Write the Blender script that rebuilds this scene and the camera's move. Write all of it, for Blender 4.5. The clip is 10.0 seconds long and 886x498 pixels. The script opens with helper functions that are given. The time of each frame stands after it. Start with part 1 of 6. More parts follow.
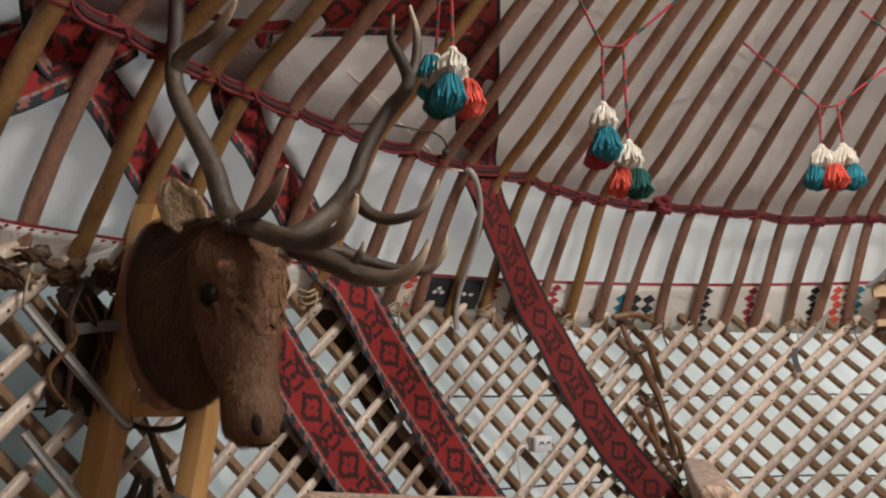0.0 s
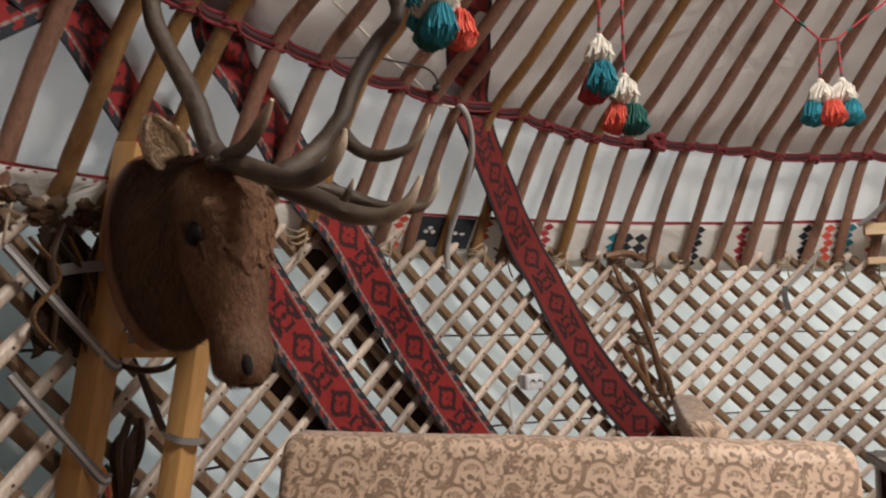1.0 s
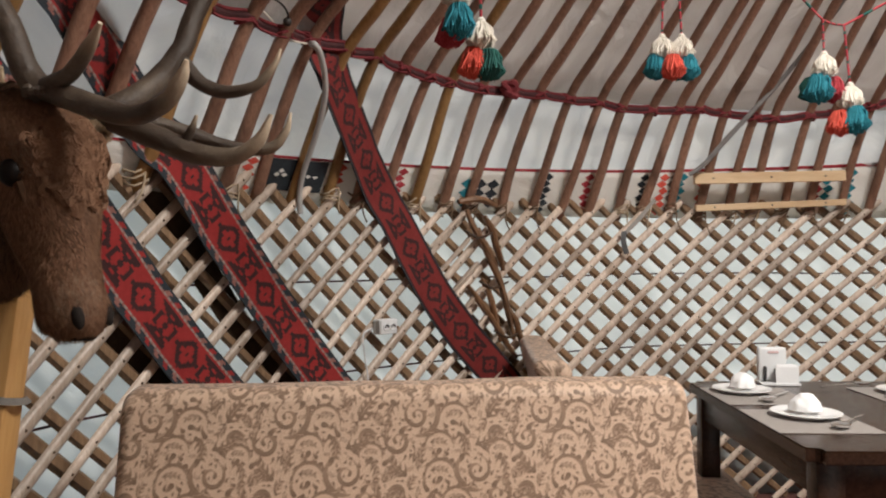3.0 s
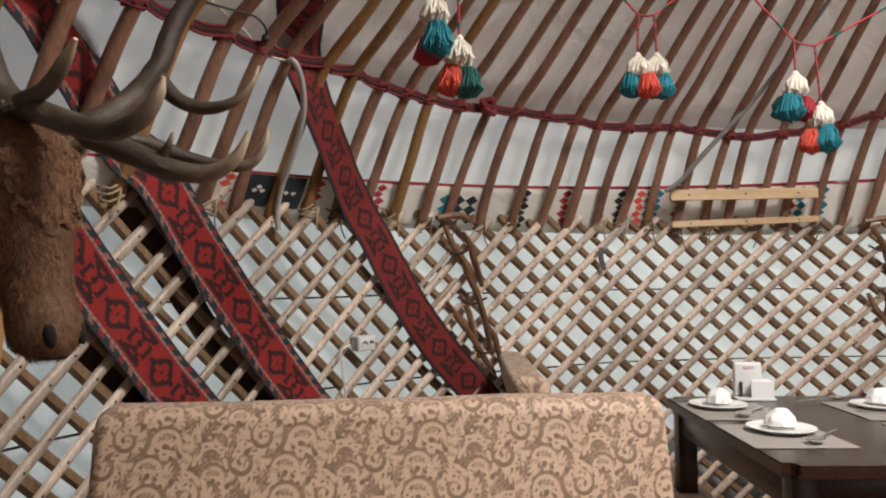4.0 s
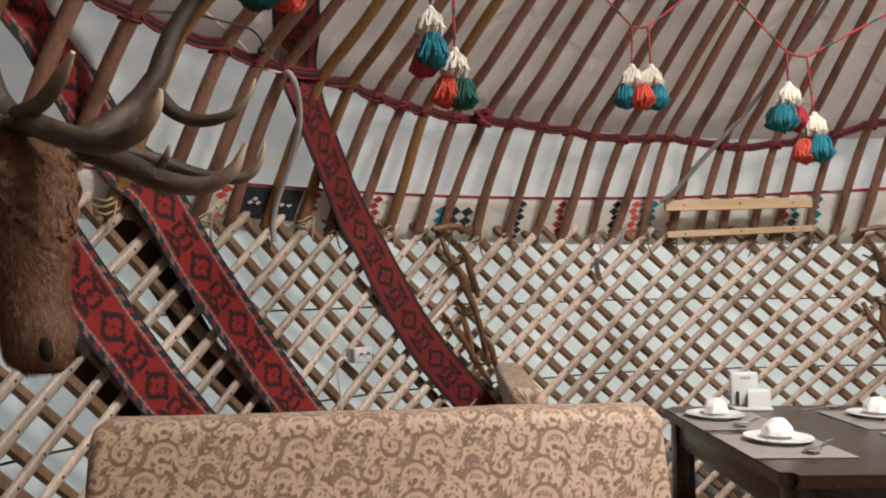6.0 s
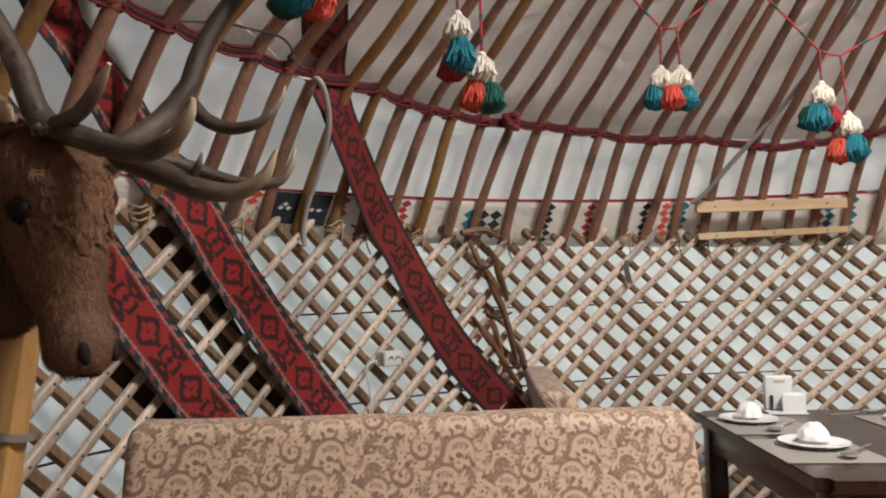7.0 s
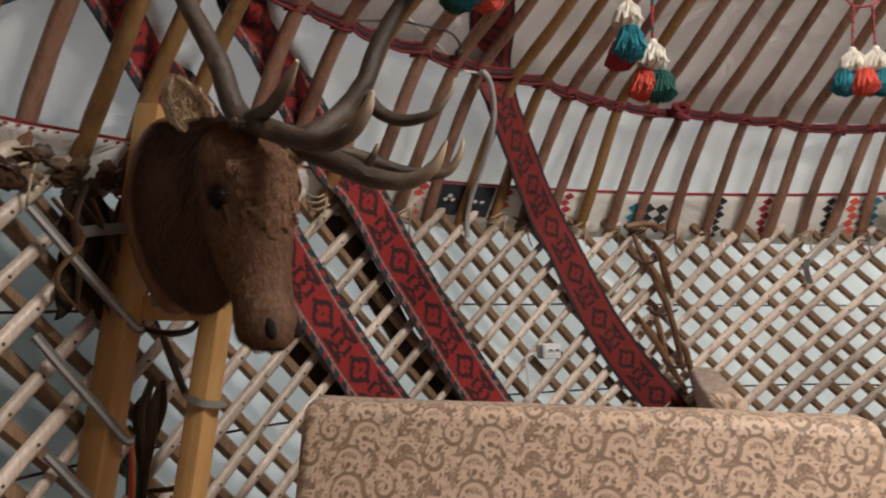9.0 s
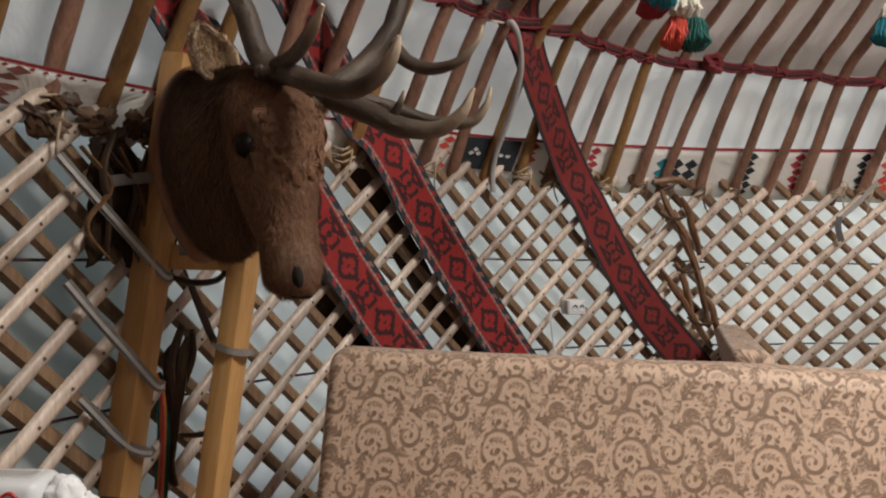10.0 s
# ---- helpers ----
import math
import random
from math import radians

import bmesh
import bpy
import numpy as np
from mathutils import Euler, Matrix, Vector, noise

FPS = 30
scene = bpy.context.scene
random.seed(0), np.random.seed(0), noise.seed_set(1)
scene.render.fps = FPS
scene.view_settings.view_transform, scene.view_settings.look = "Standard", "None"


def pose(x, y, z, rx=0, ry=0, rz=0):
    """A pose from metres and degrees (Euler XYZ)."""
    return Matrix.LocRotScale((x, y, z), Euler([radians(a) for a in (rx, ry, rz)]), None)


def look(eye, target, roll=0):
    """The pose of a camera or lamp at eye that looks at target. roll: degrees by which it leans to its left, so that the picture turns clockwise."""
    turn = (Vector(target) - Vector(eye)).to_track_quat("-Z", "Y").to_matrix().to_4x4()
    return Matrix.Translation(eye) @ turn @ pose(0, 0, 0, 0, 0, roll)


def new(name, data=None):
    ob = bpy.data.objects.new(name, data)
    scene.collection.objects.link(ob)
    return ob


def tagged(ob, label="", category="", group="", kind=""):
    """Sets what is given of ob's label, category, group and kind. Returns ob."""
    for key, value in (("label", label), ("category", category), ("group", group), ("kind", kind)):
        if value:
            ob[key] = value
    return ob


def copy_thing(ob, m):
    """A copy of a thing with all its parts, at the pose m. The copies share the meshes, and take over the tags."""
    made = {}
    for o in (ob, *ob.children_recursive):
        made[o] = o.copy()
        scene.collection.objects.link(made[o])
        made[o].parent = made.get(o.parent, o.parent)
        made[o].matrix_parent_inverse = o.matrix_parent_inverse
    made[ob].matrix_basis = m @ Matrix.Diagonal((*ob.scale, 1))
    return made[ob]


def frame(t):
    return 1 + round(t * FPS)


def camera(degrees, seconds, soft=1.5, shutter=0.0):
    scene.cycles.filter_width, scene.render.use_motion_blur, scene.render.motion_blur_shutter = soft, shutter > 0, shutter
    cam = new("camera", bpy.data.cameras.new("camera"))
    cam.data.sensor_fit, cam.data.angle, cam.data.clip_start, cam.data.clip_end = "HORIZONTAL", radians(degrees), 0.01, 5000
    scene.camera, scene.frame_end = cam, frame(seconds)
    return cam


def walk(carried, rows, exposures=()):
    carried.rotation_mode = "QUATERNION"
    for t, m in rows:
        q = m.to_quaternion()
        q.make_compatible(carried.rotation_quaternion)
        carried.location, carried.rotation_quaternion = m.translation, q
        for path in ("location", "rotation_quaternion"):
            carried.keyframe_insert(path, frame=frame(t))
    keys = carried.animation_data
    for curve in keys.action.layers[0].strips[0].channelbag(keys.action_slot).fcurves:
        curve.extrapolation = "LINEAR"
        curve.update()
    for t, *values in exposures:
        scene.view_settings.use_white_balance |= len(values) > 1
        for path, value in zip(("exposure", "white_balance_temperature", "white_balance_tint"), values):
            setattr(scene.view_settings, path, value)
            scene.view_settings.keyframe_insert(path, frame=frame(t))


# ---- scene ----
import itertools

cam = camera(61.14, 10.0, soft=2.0, shutter=0.5)
PATH = [
    (0, pose(0.0269, -0.0710, 1.2460, 99.604, -0.392, 14.174)),
    (0.5, pose(0.0291, -0.0646, 1.2402, 97.241, -0.005, 14.962)),
    (1, pose(0.0149, -0.0370, 1.2439, 95.101, -0.062, 13.464)),
    (1.5, pose(0.0104, -0.0196, 1.2431, 93.013, -0.264, 11.079)),
    (2, pose(0.0071, -0.0074, 1.2471, 90.825, -0.290, 7.932)),
    (2.5, pose(0.0025, 0.0000, 1.2454, 90.670, 0.057, 4.406)),
    (4, pose(0.0047, -0.0010, 1.2503, 92.027, 0.345, 0.646)),
    (4.5, pose(-0.0000, 0.0001, 1.2500, 92.600, 0.417, 0.019)),
    (5, pose(0.0010, -0.0010, 1.2495, 92.664, 0.502, -0.059)),
    (5.5, pose(0.0002, 0.0004, 1.2498, 92.734, 0.538, -0.073)),
    (7, pose(0.0011, -0.0094, 1.2518, 93.150, 0.860, 2.491)),
    (7.5, pose(-0.0021, -0.0089, 1.2524, 93.163, 0.819, 4.323)),
    (8, pose(-0.0076, -0.0114, 1.2492, 92.918, 0.639, 7.287)),
    (8.5, pose(-0.0112, -0.0144, 1.2424, 92.910, 0.015, 10.867)),
    (9, pose(-0.0137, -0.0249, 1.2375, 92.806, -0.870, 14.375)),
    (9.5, pose(-0.0179, -0.0222, 1.2254, 91.378, -1.059, 16.192)),
    (10, pose(-0.0204, -0.0179, 1.2164, 89.724, -1.246, 16.175)),
]
EXPOSURES = [(0.0, -0.14), (2.5, -0.15), (5.0, -0.16), (7.5, -0.18), (9.5, -0.27), (10.0, -0.26)]
walk(cam, PATH, EXPOSURES)

# ---- light ----
world = bpy.data.worlds.new("sky")
scene.world = world
world.use_nodes = True
_wn = world.node_tree
_sky = _wn.nodes.new("ShaderNodeTexSky")
_sky.sky_type = "NISHITA"
_sky.sun_disc = False
_sky.sun_elevation = radians(48)
_sky.sun_rotation = radians(7)
_wn.links.new(_sky.outputs[0], _wn.nodes["Background"].inputs[0])
_wn.nodes["Background"].inputs[1].default_value = 0.15

# yurt plan: centre, radius of the lattice, heights of lattice top and roof band
CX, CY, RAD = 1.955, 0.734, 3.288
Z_TOP, R_BAND, Z_BAND, SLOPE = 1.518, 3.03, 1.973, 0.73
R_CROWN = 0.85
Z_CROWN = Z_BAND + SLOPE * (R_BAND - R_CROWN)

sun = new("sun", bpy.data.lights.new("sun", "SUN"))
sun.data.energy, sun.data.angle, sun.data.color = 5.0, radians(6), (1.0, 0.95, 0.88)
sun.matrix_world = look((CX + 0.8, CY + 6.6, 7.6), (CX, CY, 0))

skylight = new("crown_daylight", bpy.data.lights.new("crown_daylight", "AREA"))
skylight.data.shape, skylight.data.size = "DISK", 1.2
skylight.data.energy, skylight.data.color = 208.0, (1.0, 0.955, 0.895)
skylight.matrix_world = look((CX, CY, Z_CROWN + 0.02), (CX, CY, 0))

doorlight = new("door_daylight", bpy.data.lights.new("door_daylight", "AREA"))
doorlight.data.shape, doorlight.data.size, doorlight.data.size_y = "RECTANGLE", 0.9, 1.5
doorlight.data.energy, doorlight.data.color = 6.0, (1.0, 0.97, 0.93)
DOOR_A = radians(-72)
doorlight.matrix_world = look((CX + 3.3 * math.cos(DOOR_A), CY + 3.3 * math.sin(DOOR_A), 0.95), (CX, CY, 1.2))


# ---- materials ----
def nodes_of(name):
    m = bpy.data.materials.new(name)
    m.use_nodes = True
    return m, m.node_tree, m.node_tree.nodes["Principled BSDF"]


def noise_node(nt, scale, detail=4.0, rough=0.6, vec=None, distortion=0.0):
    n = nt.nodes.new("ShaderNodeTexNoise")
    n.inputs["Scale"].default_value, n.inputs["Detail"].default_value = scale, detail
    n.inputs["Roughness"].default_value, n.inputs["Distortion"].default_value = rough, distortion
    if vec is not None:
        nt.links.new(vec, n.inputs["Vector"])
    return n


def ramp_node(nt, fac, stops):
    r = nt.nodes.new("ShaderNodeValToRGB")
    el = r.color_ramp.elements
    while len(el) < len(stops):
        el.new(0.5)
    for e, (p, c) in zip(el, stops):
        e.position, e.color = p, (*c, 1)
    nt.links.new(fac, r.inputs[0])
    return r


def mix_node(nt, fac, a, b, mode="MIX"):
    n = nt.nodes.new("ShaderNodeMix")
    n.data_type, n.blend_type = "RGBA", mode
    for sock, v in ((n.inputs[0], fac), (n.inputs[6], a), (n.inputs[7], b)):
        if isinstance(v, (int, float)):
            sock.default_value = v
        elif isinstance(v, tuple):
            sock.default_value = (*v, 1)
        else:
            nt.links.new(v, sock)
    return n.outputs[2]


def math_node(nt, op, a, b=None, c=None):
    n = nt.nodes.new("ShaderNodeMath")
    n.operation = op
    for sock, v in zip(n.inputs, (a, b, c)):
        if v is None:
            continue
        if isinstance(v, (int, float)):
            sock.default_value = v
        else:
            nt.links.new(v, sock)
    return n.outputs[0]


def coords(nt, kind="Object", scale=(1, 1, 1), shift=None):
    tc = nt.nodes.new("ShaderNodeTexCoord")
    mp = nt.nodes.new("ShaderNodeMapping")
    mp.inputs["Scale"].default_value = scale
    nt.links.new(tc.outputs[kind], mp.inputs[0])
    if shift is not None:
        nt.links.new(shift, mp.inputs["Location"])
    return mp.outputs[0]


def bump_to(nt, bsdf, height, strength=0.3, dist=0.01):
    b = nt.nodes.new("ShaderNodeBump")
    b.inputs["Strength"].default_value, b.inputs["Distance"].default_value = strength, dist
    nt.links.new(height, b.inputs["Height"])
    nt.links.new(b.outputs[0], bsdf.inputs["Normal"])


def plain(name, a, b, scale=12.0, rough=0.6, bump=0.2, stretch=(1, 1, 1), metal=0.0, kind="Object", rand=0.0, dist=0.004, spec=0.5):
    """Two tones mixed by coarse and fine noise, with relief; rand shifts the tone from object to object."""
    m, nt, bs = nodes_of(name)
    shift = None
    info = nt.nodes.new("ShaderNodeObjectInfo")
    sc = nt.nodes.new("ShaderNodeVectorMath")
    sc.operation = "SCALE"
    comb = nt.nodes.new("ShaderNodeCombineXYZ")
    for k in range(3):
        nt.links.new(info.outputs["Random"], comb.inputs[k])
    nt.links.new(comb.outputs[0], sc.inputs[0])
    sc.inputs["Scale"].default_value = 37.0
    v = coords(nt, kind, stretch, sc.outputs[0])
    n1, n2 = noise_node(nt, scale, 5, 0.6, v), noise_node(nt, scale * 6, 4, 0.7, v)
    f = math_node(nt, "ADD", math_node(nt, "MULTIPLY", n1.outputs[0], 0.65), math_node(nt, "MULTIPLY", n2.outputs[0], 0.35))
    f = math_node(nt, "MULTIPLY_ADD", math_node(nt, "SUBTRACT", f, 0.5), 2.4, 0.5)
    f.node.use_clamp = True
    col = mix_node(nt, f, a, b)
    if rand:
        k = math_node(nt, "MULTIPLY_ADD", info.outputs["Random"], rand, 1 - rand / 2)
        hs = nt.nodes.new("ShaderNodeHueSaturation")
        nt.links.new(k, hs.inputs["Value"])
        nt.links.new(col, hs.inputs["Color"])
        col = hs.outputs[0]
    nt.links.new(col, bs.inputs["Base Color"])
    bs.inputs["Roughness"].default_value, bs.inputs["Metallic"].default_value = rough, metal
    bs.inputs["Specular IOR Level"].default_value = spec
    if bump:
        bump_to(nt, bs, n2.outputs[0], bump, dist)
    return m


def wood(name, a, b, knots=(0.12, 0.06, 0.03), along=(3, 3, 0.5), rough=0.55, rand=0.35, scale=10.0, spec=0.5):
    """Grain stretched along z, darker knots and weathering stains."""
    m, nt, bs = nodes_of(name)
    info = nt.nodes.new("ShaderNodeObjectInfo")
    comb = nt.nodes.new("ShaderNodeCombineXYZ")
    for k in range(3):
        nt.links.new(math_node(nt, "MULTIPLY", info.outputs["Random"], 31.0 + 7 * k), comb.inputs[k])
    v = coords(nt, "Object", along, comb.outputs[0])
    g = noise_node(nt, scale * 3, 6, 0.65, v, 0.6)
    big = noise_node(nt, scale * 0.35, 3, 0.5, v)
    col = mix_node(nt, ramp_node(nt, g.outputs[0], [(0.3, (0, 0, 0)), (0.72, (1, 1, 1))]).outputs[0], a, b)
    stain = ramp_node(nt, big.outputs[0], [(0.52, (0, 0, 0)), (0.72, (0.75, 0.75, 0.75))]).outputs[0]
    col = mix_node(nt, stain, col, knots)
    hs = nt.nodes.new("ShaderNodeHueSaturation")
    nt.links.new(math_node(nt, "MULTIPLY_ADD", info.outputs["Random"], rand, 1 - rand / 2), hs.inputs["Value"])
    nt.links.new(col, hs.inputs["Color"])
    nt.links.new(hs.outputs[0], bs.inputs["Base Color"])
    bs.inputs["Roughness"].default_value = rough
    bs.inputs["Specular IOR Level"].default_value = spec
    bump_to(nt, bs, g.outputs[0], 0.35, 0.003)
    return m


def cloth(name, a, b, through_amount, scale=3.0, tint=(0.9, 0.95, 1.0)):
    """Woven cover that lets some daylight through, with soft wrinkles."""
    m, nt, bs = nodes_of(name)
    v = coords(nt, "Object")
    n1, n2 = noise_node(nt, scale, 4, 0.55, v, 1.5), noise_node(nt, 160.0, 2, 0.5, v)
    col = mix_node(nt, ramp_node(nt, n1.outputs[0], [(0.3, (0, 0, 0)), (0.7, (1, 1, 1))]).outputs[0], a, b)
    nt.links.new(col, bs.inputs["Base Color"])
    bs.inputs["Roughness"].default_value = 0.85
    bs.inputs["Specular IOR Level"].default_value = 0.15
    h = math_node(nt, "ADD", n1.outputs[0], math_node(nt, "MULTIPLY", n2.outputs[0], 0.03))
    bump_to(nt, bs, h, 0.55, 0.06)
    tr = nt.nodes.new("ShaderNodeBsdfTranslucent")
    nt.links.new(mix_node(nt, 1.0, col, tint, "MULTIPLY"), tr.inputs[0])
    mx = nt.nodes.new("ShaderNodeMixShader")
    mx.inputs[0].default_value = through_amount
    nt.links.new(bs.outputs[0], mx.inputs[1])
    nt.links.new(tr.outputs[0], mx.inputs[2])
    nt.links.new(mx.outputs[0], nt.nodes["Material Output"].inputs[0])
    return m


SCROLL_W, SCROLL_H = 0.305, 0.248


def scroll_tile(nx=233, ny=190):
    """One repeat of the upholstery's leaf scrolls: distance to the motif's edge (negative inside, metres) and tone along each leaf."""
    discs, veins = [], []

    def stroke(pts, w0, w1, belly=0.0, n=14):
        pts = [np.array(p, float) for p in pts]
        for k in range(n):
            t = k / (n - 1)
            a, b, c = pts[0], pts[len(pts) // 2], pts[-1]
            p = (1 - t) ** 2 * a + 2 * t * (1 - t) * (2 * b - 0.5 * (a + c)) + t * t * c
            discs.append((p[0], p[1], max(w0 + (w1 - w0) * t + belly * math.sin(math.pi * t), 0.4), t))

    def arc(cx, cy, r0, r1, a0, a1, w, n=22):
        for k in range(n):
            t = k / (n - 1)
            a, r = radians(a0 + (a1 - a0) * t), r0 + (r1 - r0) * t
            discs.append((cx + r * math.cos(a), cy + r * math.sin(a), max(w * math.sin(math.pi * min(0.12 + 0.83 * t, 1)) ** 0.8, 0.5), 0.25 + 0.6 * abs(2 * t - 1)))

    def comma(x, y, ang, ln, w):
        d = np.array((math.cos(radians(ang)), math.sin(radians(ang))))
        q = np.array((-d[1], d[0]))
        p = np.array((x, y), float)
        stroke((p, p + d * ln * 0.55 + q * ln * 0.16, p + d * ln), w, 0.6, 0.0, 8)

    def leaf(x, y, ang, ln, wd, curl=0.25, teeth=5):
        """A toothed leaf: a spine with curved barbs down both sides."""
        d = np.array((math.cos(radians(ang)), math.sin(radians(ang))))
        q = np.array((-d[1], d[0]))
        p = np.array((x, y), float)
        mid, end = p + d * ln * 0.5 + q * ln * curl, p + d * ln
        stroke((p, mid, end), wd * 0.13, 0.7, wd * 0.08, 16)
        for k in range(12):
            t = 0.12 + 0.6 * k / 11
            veins.append((*((1 - t) ** 2 * p + 2 * t * (1 - t) * (2 * mid - 0.5 * (p + end)) + t * t * end), 0.75))
        for k in range(teeth):
            t = 0.05 + 0.78 * k / max(teeth - 1, 1)
            b = (1 - t) ** 2 * p + 2 * t * (1 - t) * (2 * mid - 0.5 * (p + end)) + t * t * end
            for sg in (-1, 1):
                ext = wd * (0.55 - 0.25 * t)
                e = b + (d * 0.95 + q * sg * 0.85) * ext
                stroke((b, (b + e) / 2 + (q * sg - d) * ext * 0.16, e), wd * 0.105, 0.5, wd * 0.02, 7)

    def rosette(cx, cy, r, spin=1, start=0.0):
        """A scroll that winds inwards, with barbs outside and curled tips within."""
        n = 44
        for k in range(n):
            t = k / (n - 1)
            a, rr = radians(start + spin * 470 * t), r * (1 - 0.80 * t ** 0.85)
            discs.append((cx + rr * math.cos(a), cy + rr * math.sin(a), max(r * (0.05 + 0.10 * math.sin(math.pi * min(t * 1.25, 1)) + (0.07 if t > 0.9 else 0)), 0.5), 0.15 + 0.7 * (0.5 + 0.5 * math.cos(t * 9))))
        for k in range(6):
            a = start + spin * (20 + 44 * k)
            comma(cx + 1.02 * r * math.cos(radians(a)), cy + 1.02 * r * math.sin(radians(a)), a - 62 * spin, r * 0.38, r * 0.09)
        for k in range(3):
            a = start + spin * (120 + 85 * k)
            comma(cx + 0.66 * r * math.cos(radians(a)), cy + 0.66 * r * math.sin(radians(a)), a + 130 * spin, r * 0.34, r * 0.09)

    def hood(cx, cy, r, spin=1, start=150.0):
        """An arching stem over a small leaf and its buds."""
        arc(cx, cy, r, r * 0.86, start, start - 215 * spin, r * 0.115)
        for k in range(5):
            a = start - spin * (25 + 36 * k)
            comma(cx + 1.04 * r * math.cos(radians(a)), cy + 1.04 * r * math.sin(radians(a)), a + 65 * spin, r * 0.32, r * 0.085)
        leaf(cx - 0.55 * r * spin, cy + 0.30 * r, -8 if spin > 0 else 188, r * 1.05, r * 0.55, 0.15 * spin, 4)
        comma(cx - 0.05 * r, cy - 0.22 * r, 215 if spin > 0 else -35, r * 0.5, r * 0.17)
        comma(cx + 0.45 * r * spin, cy - 0.45 * r, 120, r * 0.35, r * 0.12)
        comma(cx - 0.45 * r * spin, cy - 0.40 * r, 60, r * 0.35, r * 0.10)

    # tile of 233 by 190 units, y upwards; two staggered bands of the same scrolls
    for ox, oy, m in ((0, 0, 1), (116, 95, -1)):
        def X(x):
            return ox + (x if m > 0 else 233 - x)
        sp = m
        rosette(X(111), oy + 45, 26, -sp, 90)
        arc(X(111), oy + 45, 38, 34, 150 if m > 0 else 30, (285 if m > 0 else -105), 5.0)
        hood(X(45), oy + 38, 29, sp, 200 if m > 0 else -20)
        hood(X(45), oy + 86, 28, sp, 195 if m > 0 else -15)
        leaf(X(80), oy + 108, -80 if m > 0 else 260, 44, 25, 0.18 * sp, 5)
        leaf(X(112), oy + 88, 28 if m > 0 else 152, 56, 25, -0.12 * sp, 5)
        rosette(X(203), oy + 98, 28, sp, 100)
        hood(X(155), oy + 74, 22, sp, 175 if m > 0 else 5)
        leaf(X(150), oy + 66, -75 if m > 0 else 255, 38, 22, 0.2 * sp, 4)
        leaf(X(214), oy + 40, 130 if m > 0 else 50, 42, 30, 0.1, 4)
        leaf(X(200), oy + 48, 205 if m > 0 else -25, 26, 20, 0.1, 3)
        leaf(X(165), oy + 4, 95, 30, 20, 0.05, 3)
        arc(X(200), oy + 8, 15, 12, 200, -20, 3.6)
        comma(X(84), oy + 68, 230, 13, 5)
        comma(X(140), oy + 18, 30, 16, 5)
        comma(X(20), oy + 14, 100, 22, 4.5)
        comma(X(232), oy + 66, 80, 16, 4)
        leaf(X(12), oy + 60, 80 if m > 0 else 100, 34, 20, 0.15 * sp, 4)
        leaf(X(78), oy + 16, 20 if m > 0 else 160, 30, 17, -0.15 * sp, 4)
        leaf(X(176), oy + 30, 60 if m > 0 else 120, 26, 16, 0.1 * sp, 4)
        leaf(X(224), oy + 74, -60 if m > 0 else 240, 30, 18, 0.15 * sp, 4)
        leaf(X(140), oy + 108, -20 if m > 0 else 200, 32, 18, 0.2 * sp, 4)
        comma(X(125), oy + 82, 300, 16, 4)
        comma(X(178), oy + 60, 20, 15, 4.5)
        comma(X(66), oy + 62, 170, 14, 4)
    gx, gy = np.meshgrid(np.arange(nx) * 233 / nx, np.arange(ny) * 190 / ny)
    best, tone = np.full(gx.shape, 99.0), np.zeros(gx.shape)

    def away(x, y):
        return np.hypot((gx - x + 116.5) % 233 - 116.5, (gy - y + 95) % 190 - 95)

    def lay(items):
        for x, y, r, t in items:
            v = away(x, y) - r
            closer = v < best
            best[closer], tone[closer] = v[closer], t

    lay(discs)
    # small leaves and buds fill the open ground
    rg = random.Random(21)
    for _ in range(60):
        j, i = np.unravel_index(int(np.argmax(best)), best.shape)
        room = best[j, i]
        if room < 5.4:
            break
        done, ang = len(discs), rg.uniform(0, 360)
        x, y = gx[j, i], gy[j, i]
        if room > 7:
            leaf(x - 0.75 * room * math.cos(radians(ang)), y - 0.75 * room * math.sin(radians(ang)), ang, room * 1.6, room * 1.1, rg.choice((-0.2, 0.2)), 4)
        else:
            comma(x - 0.4 * room * math.cos(radians(ang)), y - 0.4 * room * math.sin(radians(ang)), ang, room * 0.9, room * 0.34)
        lay(discs[done:])
    # pale midribs are left open in the leaves
    for x, y, r in veins:
        best = np.maximum(best, r - away(x, y))
    return best * SCROLL_W / 233, tone


SCROLL_SD, SCROLL_TONE = scroll_tile()


def scroll_at(grid, u, v):
    """The tile's value at a place on the cloth, in metres."""
    ny, nx = grid.shape
    x, y = (u / SCROLL_W % 1) * nx, (v / SCROLL_H % 1) * ny
    i, j = int(x), int(y)
    fx, fy = x - i, y - j
    i, j, i1, j1 = i % nx, j % ny, (i + 1) % nx, (j + 1) % ny
    return float((grid[j, i] * (1 - fx) + grid[j, i1] * fx) * (1 - fy) + (grid[j1, i] * (1 - fx) + grid[j1, i1] * fx) * fy)


